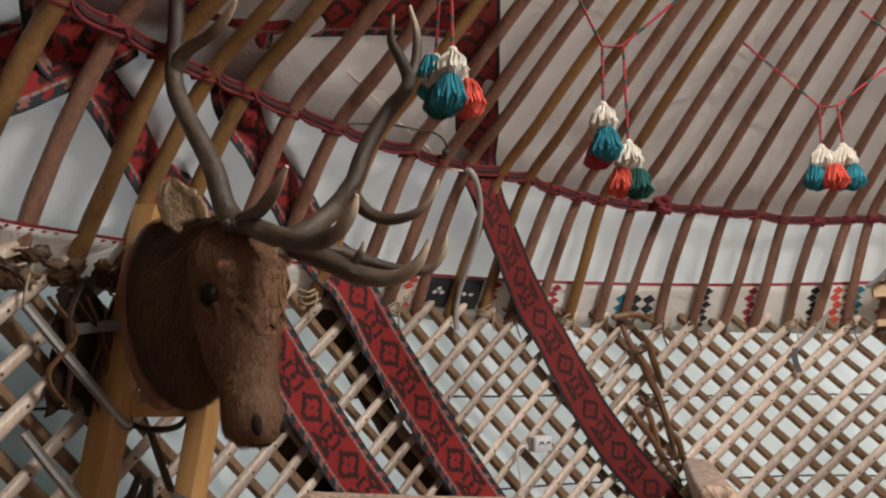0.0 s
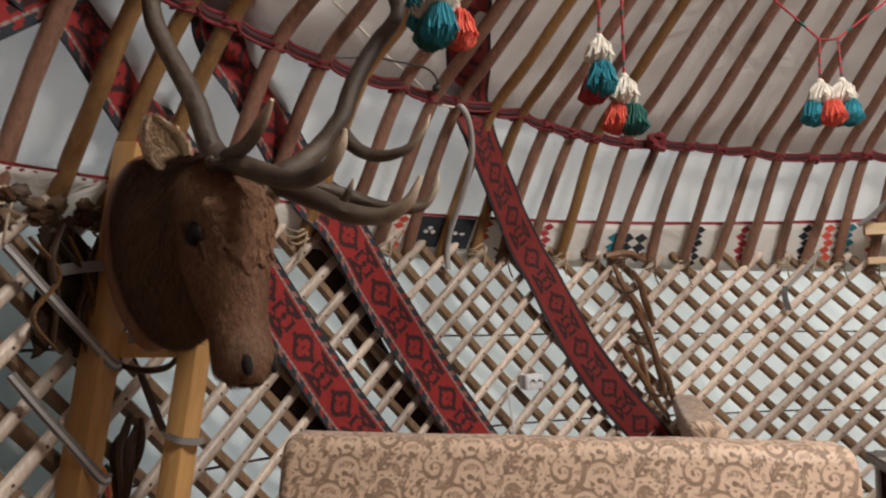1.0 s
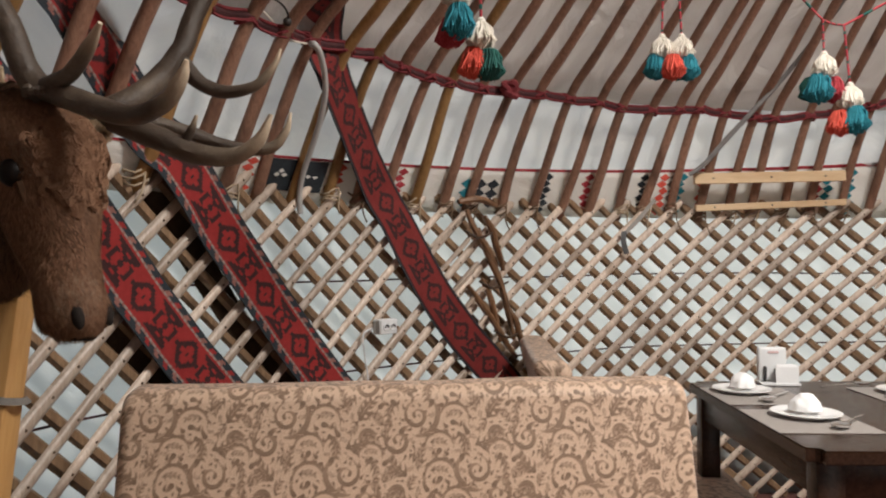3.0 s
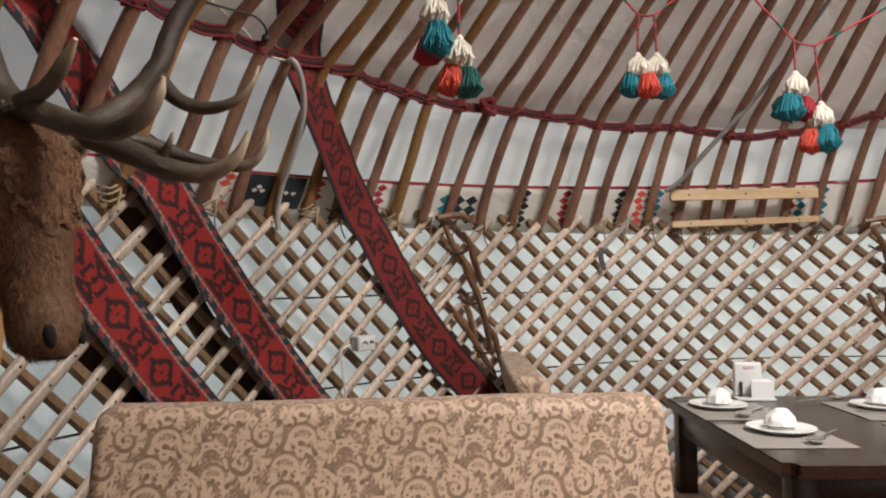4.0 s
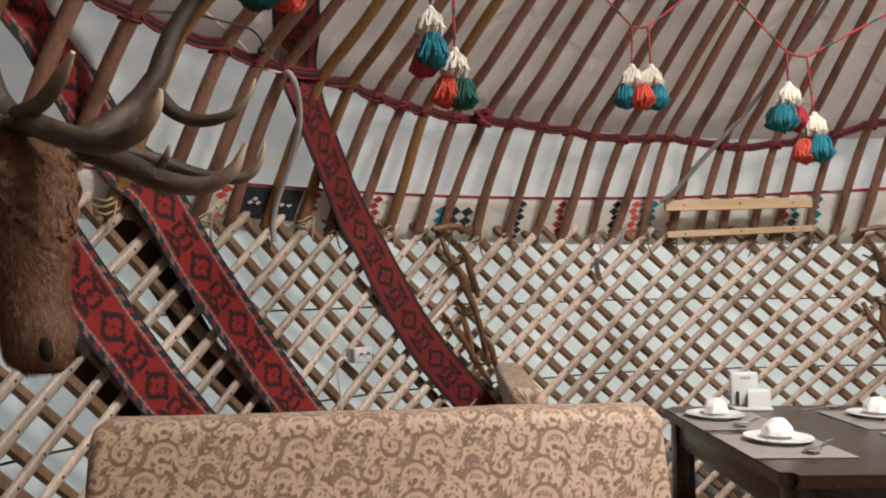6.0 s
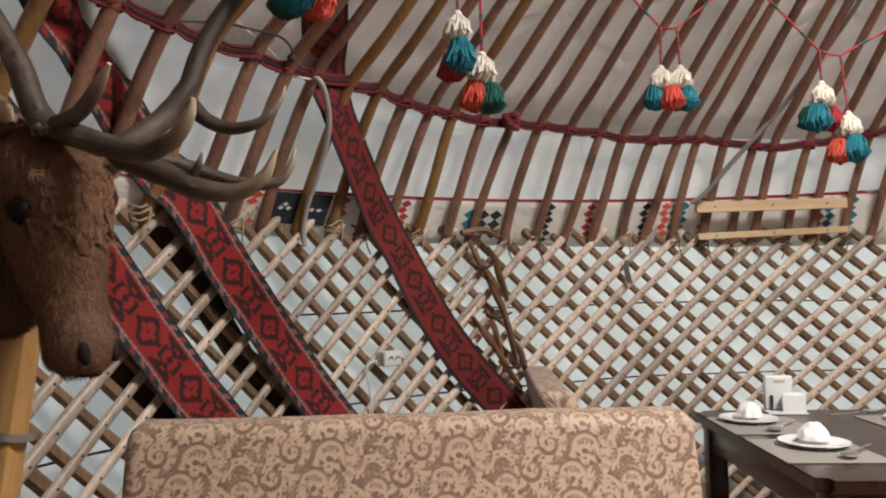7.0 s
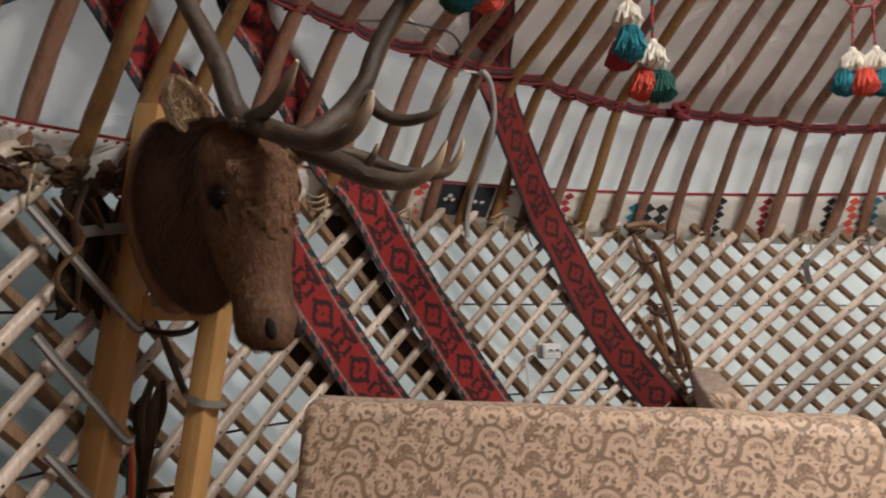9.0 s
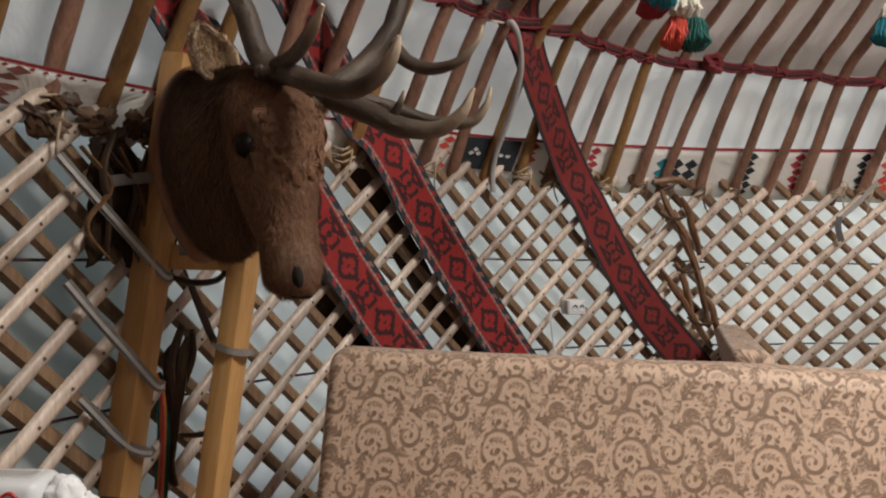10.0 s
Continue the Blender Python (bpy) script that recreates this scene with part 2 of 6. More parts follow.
def damask(name):
    """Upholstery: woven leaf scrolls in brown on beige, twill relief."""
    m, nt, bs = nodes_of(name)
    v = coords(nt, "UV")
    sd, tone = nt.nodes.new("ShaderNodeAttribute"), nt.nodes.new("ShaderNodeAttribute")
    sd.attribute_name, tone.attribute_name = "scroll", "tone"
    fine = noise_node(nt, 420.0, 2, 0.6, v)
    fade = noise_node(nt, 2.2, 3, 0.5, v)
    edge = math_node(nt, "ADD", math_node(nt, "MULTIPLY", sd.outputs["Fac"], -520.0), math_node(nt, "MULTIPLY_ADD", fine.outputs[0], 0.5, 0.25))
    edge.node.use_clamp = True
    leaf = mix_node(nt, tone.outputs["Fac"], (0.130, 0.073, 0.041), (0.33, 0.212, 0.138))
    leaf = mix_node(nt, math_node(nt, "MULTIPLY", fine.outputs[0], 0.35), leaf, (0.50, 0.35, 0.25))
    ground = mix_node(nt, fade.outputs[0], (0.635, 0.455, 0.33), (0.55, 0.385, 0.275))
    nt.links.new(mix_node(nt, edge, ground, leaf), bs.inputs["Base Color"])
    bs.inputs["Roughness"].default_value = 0.58
    bs.inputs["Sheen Weight"].default_value = 0.25
    wv = nt.nodes.new("ShaderNodeTexWave")
    wv.inputs["Scale"].default_value = 260.0
    wv.bands_direction = "DIAGONAL"
    nt.links.new(v, wv.inputs["Vector"])
    bump_to(nt, bs, math_node(nt, "ADD", math_node(nt, "MULTIPLY", wv.outputs["Fac"], 0.25), edge), 0.3, 0.002)
    return m


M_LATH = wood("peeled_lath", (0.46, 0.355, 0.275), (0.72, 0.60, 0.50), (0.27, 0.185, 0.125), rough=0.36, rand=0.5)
# browner wood; the shade behind the front laths is mixed into this colour
M_LATH_BACK = wood("shaded_brown_lath", (0.17, 0.10, 0.054), (0.31, 0.195, 0.112), (0.09, 0.05, 0.028))
M_POLE_YELLOW = wood("varnished_pole", (0.23, 0.120, 0.040), (0.37, 0.21, 0.082), (0.12, 0.055, 0.02), rough=0.42)
M_POLE_RED = wood("reddish_pole", (0.19, 0.095, 0.062), (0.36, 0.20, 0.135), (0.06, 0.03, 0.02), rough=0.5)
M_PINE = wood("pine_board", (0.44, 0.23, 0.075), (0.56, 0.33, 0.13), (0.30, 0.14, 0.045), along=(3, 3, 0.35), rough=0.4, rand=0.15)
M_BOARD = wood("raw_board", (0.62, 0.44, 0.26), (0.74, 0.56, 0.36), (0.50, 0.32, 0.17), along=(0.35, 3, 3), rough=0.6, rand=0.1)
M_RIVET = plain("leather_rivet", (0.05, 0.028, 0.015), (0.11, 0.06, 0.03), 40, 0.7)
M_EAVES = cloth("eaves_canvas", (0.80, 0.80, 0.78), (0.70, 0.71, 0.71), 0.52, tint=(1.0, 1.0, 0.99))
M_LINING = cloth("wall_lining", (0.88, 0.89, 0.88), (0.82, 0.83, 0.82), 0.71, tint=(0.98, 1.0, 1.0))
M_ROOF = cloth("roof_felt", (0.80, 0.78, 0.75), (0.66, 0.64, 0.61), 0.36, tint=(1.0, 0.97, 0.95))
M_FRIEZE = cloth("frieze_cloth", (0.92, 0.90, 0.87), (0.84, 0.82, 0.78), 0.34, tint=(1.0, 0.97, 0.93))
M_ROPE_RED = plain("red_wool", (0.13, 0.018, 0.023), (0.25, 0.036, 0.042), 60, 0.9, 0.5)
M_ROPE_DARK = plain("dark_wool", (0.035, 0.010, 0.012), (0.09, 0.028, 0.03), 60, 0.9, 0.5)
M_YARN_RED = plain("scarlet_yarn", (0.62, 0.075, 0.05), (0.78, 0.13, 0.085), 70, 0.9, 0.5)
M_YARN_CRIMSON = plain("crimson_yarn", (0.36, 0.03, 0.045), (0.50, 0.06, 0.075), 70, 0.9, 0.5)
M_YARN_TEAL = plain("teal_yarn", (0.012, 0.16, 0.21), (0.03, 0.27, 0.34), 70, 0.9, 0.5)
M_YARN_GREEN = plain("bottle_green_yarn", (0.01, 0.075, 0.065), (0.025, 0.14, 0.115), 70, 0.9, 0.5)
M_YARN_WHITE = plain("cream_yarn", (0.72, 0.66, 0.56), (0.84, 0.79, 0.70), 70, 0.9, 0.5)
M_KILIM_RED = plain("strap_red", (0.235, 0.012, 0.012), (0.35, 0.026, 0.024), 45, 0.85, 0.5)
# the strap red again, darkened for the slack strap that hangs in shade
M_KILIM_SHADED = plain("strap_shaded_red", (0.15, 0.013, 0.012), (0.24, 0.026, 0.023), 30, 0.85, 0.5)
M_KILIM_DARK = plain("strap_dark", (0.026, 0.007, 0.008), (0.055, 0.012, 0.012), 45, 0.85, 0.5)
M_KILIM_NAVY = plain("strap_navy", (0.012, 0.016, 0.022), (0.03, 0.04, 0.05), 45, 0.85, 0.5)
M_KILIM_ROSE = plain("strap_rose", (0.22, 0.085, 0.07), (0.33, 0.15, 0.12), 45, 0.85, 0.5)
M_KILIM_WHITE = plain("strap_white", (0.23, 0.18, 0.16), (0.34, 0.27, 0.24), 45, 0.85, 0.5)
M_FUR = plain("deer_fur", (0.105, 0.053, 0.030), (0.25, 0.135, 0.080), 5, 0.85, 0.06, (1, 1, 0.7), dist=0.002, spec=0.2)
# brown fur, darker than the face because the neck's shade is in it
M_FUR_DARK = plain("neck_fur", (0.036, 0.019, 0.011), (0.098, 0.050, 0.027), 6, 0.9, 0.25, (1, 1, 0.6), dist=0.006, spec=0.15)
M_EAR = plain("ear_fur", (0.40, 0.28, 0.17), (0.60, 0.46, 0.31), 8, 0.9, 0.1, dist=0.003)
M_NOSE = plain("nose_leather", (0.012, 0.009, 0.008), (0.030, 0.022, 0.018), 60, 0.75, 0.4, spec=0.15)
M_GLASS_EYE = plain("glass_eye", (0.004, 0.003, 0.003), (0.008, 0.005, 0.004), 20, 0.45, 0.0, spec=0.15)
M_LEATHER = plain("dark_leather", (0.028, 0.017, 0.011), (0.085, 0.045, 0.024), 25, 0.5, 0.4)
M_LEATHER_BROWN = plain("brown_leather", (0.10, 0.048, 0.018), (0.23, 0.12, 0.05), 25, 0.45, 0.4)
M_WEB = plain("grey_webbing", (0.13, 0.12, 0.11), (0.24, 0.22, 0.20), 50, 0.75, 0.4)
M_STEEL = plain("steel", (0.80, 0.80, 0.80), (0.90, 0.90, 0.90), 20, 0.24, 0.05, metal=1.0)
M_CONDUIT = plain("grey_conduit", (0.42, 0.41, 0.40), (0.54, 0.53, 0.51), 30, 0.45, 0.1)
M_PLASTIC = plain("white_plastic", (0.72, 0.73, 0.74), (0.80, 0.81, 0.81), 10, 0.35, 0.02)
M_SLOT = plain("socket_hole", (0.03, 0.03, 0.035), (0.06, 0.06, 0.065), 10, 0.5, 0.0)
M_PORCELAIN = plain("porcelain", (0.86, 0.86, 0.85), (0.90, 0.90, 0.89), 6, 0.12, 0.0)
M_NAPKIN = plain("paper_napkin", (0.88, 0.88, 0.88), (0.93, 0.93, 0.93), 30, 0.9, 0.4)
M_TABLE = wood("dark_table_wood", (0.022, 0.010, 0.006), (0.048, 0.023, 0.013), (0.012, 0.007, 0.005), along=(3, 0.4, 3), rough=0.2, rand=0.05, spec=0.22)
M_MAT = plain("woven_mat", (0.30, 0.27, 0.25), (0.42, 0.385, 0.355), 90, 0.5, 0.5)
M_DAMASK = damask("damask_upholstery")
M_FLOOR = plain("carpet", (0.10, 0.035, 0.03), (0.18, 0.075, 0.06), 8, 0.95, 0.6)
M_PLAQUE = wood("varnished_plaque", (0.14, 0.055, 0.028), (0.24, 0.10, 0.05), (0.05, 0.02, 0.01), rough=0.3)
M_CORD = plain("black_cord", (0.02, 0.018, 0.016), (0.05, 0.045, 0.04), 30, 0.6, 0.1)
M_PRINT_RED = plain("red_print", (0.55, 0.03, 0.03), (0.62, 0.05, 0.05), 20, 0.5, 0.0)
M_RIBBON = plain("blue_tinsel", (0.01, 0.04, 0.32), (0.04, 0.12, 0.55), 40, 0.25, 0.3)
M_TWINE_DARK = plain("brown_twine", (0.12, 0.075, 0.045), (0.24, 0.16, 0.10), 60, 0.9, 0.4)


def antler_material():
    """Ridged brown horn, paler and polished where it is rubbed."""
    m, nt, bs = nodes_of("antler_horn")
    v = coords(nt, "Object", (1, 1, 1))
    n, g = noise_node(nt, 9, 4, 0.6, v), noise_node(nt, 120, 4, 0.7, v)
    pale = nt.nodes.new("ShaderNodeAttribute")
    pale.attribute_name = "pale"
    dark = mix_node(nt, n.outputs[0], (0.028, 0.019, 0.013), (0.098, 0.068, 0.048))
    f = math_node(nt, "ADD", pale.outputs["Fac"], math_node(nt, "MULTIPLY", math_node(nt, "SUBTRACT", n.outputs[0], 0.5), 0.5))
    f.node.use_clamp = True
    nt.links.new(mix_node(nt, f, dark, (0.62, 0.50, 0.36)), bs.inputs["Base Color"])
    bs.inputs["Roughness"].default_value = 0.52
    bump_to(nt, bs, g.outputs[0], 0.7, 0.004)
    return m


M_HORN = antler_material()
M_DIM_SHEET = cloth("outer_felt", (0.62, 0.66, 0.66), (0.52, 0.56, 0.57), 0.60, tint=(0.92, 1.0, 1.0))
M_DIM_SKIRT = plain("dimming_skirt_felt", (0.20, 0.18, 0.16), (0.30, 0.28, 0.25), 6, 0.95, 0.5)


# ---- mesh tools ----
def part(name, bm, material, parent=None, label="", smooth=True):
    """Links a bmesh as one mesh object, under parent if one is given."""
    me = bpy.data.meshes.new(name)
    bm.to_mesh(me)
    bm.free()
    for mat in material if isinstance(material, (list, tuple)) else [material]:
        me.materials.append(mat)
    if smooth:
        me.shade_smooth()
        me.set_sharp_from_angle(angle=radians(38))
    ob = new(name, me)
    if parent is not None:
        ob.parent = parent
    if label:
        tagged(ob, label)
    return ob


def thing(name, label, category, group="", kind="", at=None):
    ob = new(name)
    ob.empty_display_size = 0.1
    if at is not None:
        ob.matrix_world = at
    return tagged(ob, label, category, group, kind)


def box(bm, x0, x1, y0, y1, z0, z1, bevel=0.0, segs=2, m=None):
    """A box with rounded edges added to bm."""
    tmp = bmesh.new()
    bmesh.ops.create_cube(tmp, size=1.0)
    for v in tmp.verts:
        v.co = Vector(((x0 + x1) / 2 + v.co.x * (x1 - x0), (y0 + y1) / 2 + v.co.y * (y1 - y0), (z0 + z1) / 2 + v.co.z * (z1 - z0)))
    if bevel:
        bmesh.ops.bevel(tmp, geom=tmp.edges[:], offset=bevel, segments=segs, profile=0.5, affect="EDGES")
    if m is not None:
        tmp.transform(m)
    me = bpy.data.meshes.new("tmp")
    tmp.to_mesh(me)
    tmp.free()
    bm.from_mesh(me)
    bpy.data.meshes.remove(me)
    return bm


def smooth_path(pts, per=6):
    """Catmull-Rom through control points (any number of values each)."""
    p = [np.array(q, float) for q in pts]
    p = [2 * p[0] - p[1]] + p + [2 * p[-1] - p[-2]]
    out = []
    for i in range(1, len(p) - 2):
        for k in range(per):
            t = k / per
            out.append(0.5 * (2 * p[i] + (p[i + 1] - p[i - 1]) * t + (2 * p[i - 1] - 5 * p[i] + 4 * p[i + 1] - p[i + 2]) * t * t
                              + (3 * p[i] - p[i - 1] - 3 * p[i + 1] + p[i + 2]) * t ** 3))
    out.append(p[-2])
    return out


def tube(bm, path, radius=0.01, sides=8, flat=1.0, ridges=0.0, mat=0, up=None, cap=True):
    """A tube along path; a fourth value of a path point is its own radius. flat squeezes one way."""
    rings = []
    pts = [Vector(q[:3]) for q in path]
    rad = [q[3] if len(q) > 3 else radius for q in path]
    nrm = None
    for i, c in enumerate(pts):
        t = (pts[min(i + 1, len(pts) - 1)] - pts[max(i - 1, 0)]).normalized()
        if nrm is None:
            ref = Vector(up) if up is not None else (Vector((0, 0, 1)) if abs(t.z) < 0.9 else Vector((1, 0, 0)))
            nrm = (ref - t * ref.dot(t)).normalized()
        else:
            nrm = (nrm - t * nrm.dot(t)).normalized()
        bi = t.cross(nrm)
        ring = []
        for k in range(sides):
            a = 2 * math.pi * k / sides
            r = rad[i] * (1 + ridges * noise.noise(c * 30 + Vector((k * 3.1, 0, 0))))
            ring.append(bm.verts.new(c + nrm * (math.cos(a) * r * flat) + bi * (math.sin(a) * r)))
        rings.append(ring)
    for a, b in zip(rings, rings[1:]):
        for k in range(sides):
            f = bm.faces.new((a[k], a[(k + 1) % sides], b[(k + 1) % sides], b[k]))
            f.material_index = mat
    if cap:
        for ring, flip in ((rings[0], True), (rings[-1], False)):
            f = bm.faces.new(ring[::-1] if flip else ring)
            f.material_index = mat
    return rings


def loft(bm, sections, mat=0, cap=True):
    """Skin over closed rings of equal length."""
    rings = [[bm.verts.new(p) for p in s] for s in sections]
    n = len(rings[0])
    for a, b in zip(rings, rings[1:]):
        for k in range(n):
            bm.faces.new((a[k], a[(k + 1) % n], b[(k + 1) % n], b[k])).material_index = mat
    if cap:
        bm.faces.new(rings[0][::-1]).material_index = mat
        bm.faces.new(rings[-1]).material_index = mat
    return rings


def lathe(bm, profile, sides=32, mat=0):
    """Surface of revolution of (r, z) pairs about z."""
    rings = [[bm.verts.new((r * math.cos(2 * math.pi * k / sides), r * math.sin(2 * math.pi * k / sides), z)) for k in range(sides)] for r, z in profile]
    for a, b in zip(rings, rings[1:]):
        for k in range(sides):
            bm.faces.new((a[k], a[(k + 1) % sides], b[(k + 1) % sides], b[k])).material_index = mat
    return rings


def polar(a, r, z):
    """A place by degrees round the yurt's centre, radius and height."""
    return Vector((CX + r * math.cos(radians(a)), CY + r * math.sin(radians(a)), z))


def roof_r(z):
    """Radius of the poles' axis at a height."""
    if z < Z_TOP:
        return RAD
    if z < Z_BAND:
        return RAD - (RAD - R_BAND) * (z - Z_TOP) / (Z_BAND - Z_TOP)
    return R_BAND - (z - Z_BAND) / SLOPE


# ---- shell of the yurt ----
def shell(name, rows, material, a0=-180, a1=180, step=2.0, label="", category="", wrinkle=0.0, thick=0.012):
    """A cover over the whole round, from (radius, height) rows."""
    bm = bmesh.new()
    n = int(round((a1 - a0) / step))
    full = a1 - a0 >= 360
    grid = []
    for r, z in rows:
        grid.append([])
        for k in range(n if full else n + 1):
            a = a0 + k * step
            w = wrinkle * noise.noise(Vector((math.cos(radians(a)) * 6, math.sin(radians(a)) * 6, z * 2.5)))
            grid[-1].append(bm.verts.new(polar(a, r + w, z)))
    for p, q in zip(grid, grid[1:]):
        for k in range(len(p) if full else len(p) - 1):
            j = (k + 1) % len(p)
            bm.faces.new((p[k], q[k], q[j], p[j]))
    ob = part(name, bm, material)
    md = ob.modifiers.new("thick", "SOLIDIFY")
    md.thickness, md.offset = thick, 1.0
    return tagged(ob, label, category, kind="structure")


DOOR0, DOOR1 = -82, -62
bm = bmesh.new()
bmesh.ops.create_circle(bm, cap_ends=True, segments=96, radius=RAD + 0.3)
floor = part("floor", bm, M_FLOOR)
floor.location = (CX, CY, 0)
tagged(floor, "dark red carpeted floor of the yurt", "floor", kind="structure")
bm = bmesh.new()
bmesh.ops.create_circle(bm, cap_ends=True, segments=64, radius=400)
ground = part("ground", bm, plain("dry_grass", (0.10, 0.11, 0.05), (0.19, 0.17, 0.09), 0.8, 0.95, 0.5))
ground.location = (CX, CY, -0.02)
tagged(ground, "dry grassy ground outside the yurt", "ground", kind="structure")

shell("wall_lining", [(RAD + 0.085, z) for z in np.linspace(0, 1.62, 10)], M_LINING, DOOR1, 360 + DOOR0, 2.0,
      "white cotton lining behind the lattice wall", "wall", 0.05)
shell("wall_over_door", [(RAD + 0.085, 1.9), (roof_r(1.95) + 0.06, 1.95)], M_LINING, DOOR0, DOOR1, 2.0, "white cloth over the doorway", "wall")
shell("eaves_canvas", [(roof_r(z) + 0.10, z) for z in np.linspace(1.56, Z_BAND + 0.03, 8)], M_EAVES, -180, 180, 1.5,
      "white canvas at the foot of the roof", "roof", 0.035)
shell("ceiling", [(roof_r(z) + (0.10 if z < Z_BAND + 0.05 else 0.135), z) for z in np.linspace(Z_BAND + 0.03, Z_CROWN, 16)], M_ROOF, -180, 180, 2.0,
      "grey felt roof cover over the poles", "ceiling", 0.03, 0.03)

# added out of view: keeps daylight off the lower lining to dim it
shell("wall_skirt", [(RAD + 0.20, z) for z in (0.0, 0.25, 0.50)], M_DIM_SKIRT, DOOR1, 360 + DOOR0, 3.0, "added grey band, unseen, that dims the foot of the wall", "wall", 0.03)

# added out of view: lets only part of the daylight reach the left lining
shell("outer_felt", [(RAD + 0.20, z) for z in np.linspace(0.52, 1.52, 5)], M_DIM_SHEET, 163, 222, 2.0, "added grey sheet, unseen, that dims the left of the lattice wall", "wall", 0.03)

# crown ring
bm = bmesh.new()
rings = []
for k in range(64):
    a = 360 * k / 64
    rings.append([bm.verts.new(polar(a, R_CROWN + dr, Z_CROWN + dz)) for dr, dz in ((-0.06, -0.05), (0.05, -0.05), (0.05, 0.04), (-0.06, 0.04))])
for k in range(64):
    p, q = rings[k], rings[(k + 1) % 64]
    for j in range(4):
        bm.faces.new((p[j], q[j], q[(j + 1) % 4], p[(j + 1) % 4]))
tagged(part("crown_ring", bm, M_POLE_RED), "red-brown wooden crown ring of the roof", "roof ring", kind="structure")

# ---- frieze behind the pole feet ----
bm = bmesh.new()
grid = []
for k in range(241):
    a = 60 + k * 0.55
    zt = 1.745 - 0.0021 * (a - 85)
    grid.append([bm.verts.new(polar(a, RAD + 0.048 - 0.10 * t + 0.010 * noise.noise(Vector((a * 0.35, t * 3, 0))), 1.46 + (zt - 1.46) * t)) for t in (0, 0.3, 0.55, 0.8, 1)])
for p, q in zip(grid, grid[1:]):
    for j in range(4):
        bm.faces.new((p[j], q[j], q[j + 1], p[j + 1]))
frieze = part("frieze", bm, M_FRIEZE)
frieze.modifiers.new("thick", "SOLIDIFY").thickness = 0.004
tagged(frieze, "white embroidered cloth frieze above the lattice", "frieze", kind="structure")


def frieze_at(a, t, out=0.006):
    zt = 1.745 - 0.0021 * (a - 85)
    return polar(a, RAD + 0.048 - 0.10 * t + 0.010 * noise.noise(Vector((a * 0.35, t * 3, 0))) - out, 1.46 + (zt - 1.46) * t)


def patch(bm, a, t, da, dt, out=0.007, shape="diamond"):
    """A small stitched figure on the frieze."""
    if shape == "diamond":
        uv = ((-1, 0), (0, -1), (1, 0), (0, 1))
    else:
        uv = ((-1, -1), (1, -1), (1, 1), (-1, 1))
    lo = [bm.verts.new(frieze_at(a + u * da, t + v * dt, out)) for u, v in uv]
    bm.faces.new(lo)


bm = bmesh.new()
for k in range(238):
    a = 60.5 + k * 0.55
    patch(bm, a, 0.975, 0.28, 0.028, shape="rect")
    if a > 158:
        patch(bm, a, 0.90, 0.14, 0.03)
part("red_edging", bm, M_YARN_CRIMSON, frieze, "red stitched edging")
COLUMNS = [(107.6, M_YARN_RED), (106.6, M_KILIM_WHITE), (105.8, M_YARN_TEAL), (103.6, M_YARN_RED), (92.6, M_YARN_CRIMSON), (91.6, M_YARN_TEAL), (89.6, M_YARN_TEAL),
           (115.2, M_YARN_CRIMSON), (109.6, M_KILIM_NAVY), (119.4, M_KILIM_NAVY), (133.6, M_YARN_CRIMSON), (139.2, M_YARN_RED), (146.4, M_YARN_RED), (150, M_KILIM_ROSE),
           (165.4, M_YARN_CRIMSON), (172.2, M_KILIM_ROSE), (175.5, M_YARN_GREEN), (82, M_YARN_TEAL), (78, M_YARN_RED)]
for a, mat in COLUMNS:
    bm = bmesh.new()
    for k in range(6):
        patch(bm, a + 0.12 * (-1) ** k, 0.14 + 0.14 * k, 0.50, 0.082)
    part("stitched_column", bm, mat, frieze, smooth=False)
for a0, mat in ((125.9, M_KILIM_NAVY), (124.6, M_KILIM_NAVY), (127.2, M_YARN_TEAL)):
    bm = bmesh.new()
    for k in range(3):
        patch(bm, a0, 0.25 + 0.2 * k, 0.65, 0.11)
    part("zigzag_figure", bm, mat, frieze, smooth=False)
for a0 in (144.0, 141.4):
    bm = bmesh.new()
    patch(bm, a0, 0.60, 1.1, 0.33, 0.012, "rect")
    q = part("dark_panel", bm, M_KILIM_NAVY, frieze, "dark navy embroidered panel", smooth=False)
    bm = bmesh.new()
    for k in range(3):
        patch(bm, a0 - 0.3 + 0.3 * k, 0.60 + 0.08 * (k % 2), 0.25, 0.05, 0.016)
    part("panel_figure", bm, M_FRIEZE, q, smooth=False)

# ---- roof poles ----
# bearings of the poles at the lashing and at the foot; past these they stand evenly
POLE_AT = [(84.83, 85.7), (87.1, 87.9), (89.9, 90.3), (93.2, 93.2), (95.6, 95.55), (99.0, 98.8), (100.8, 100.95), (104.0, 103.9), (106.65, 106.65), (108.65, 109.5),
           (111.5, 111.8), (114.7, 114.9), (117.1, 117.7), (120.25, 120.6), (123.3, 123.55), (126.1, 126.9), (129.2, 129.2), (132.4, 132.05), (134.5, 134.8), (137.1, 137.2),
           (139.8, 139.8), (142.4, 142.6), (145.45, 145.35), (147.7, 147.9), (150.5, 150.7), (153.7, 153.7), (156.7, 156.7), (160.0, 160.0), (163.2, 163.1), (165.7, 165.6),
           (168.25, 168.05), (170.95, 170.5)]
STEP = 360 / 130
POLE_AT += [(170.95 + STEP * k, 170.5 + STEP * k) for k in range(1, 98)]


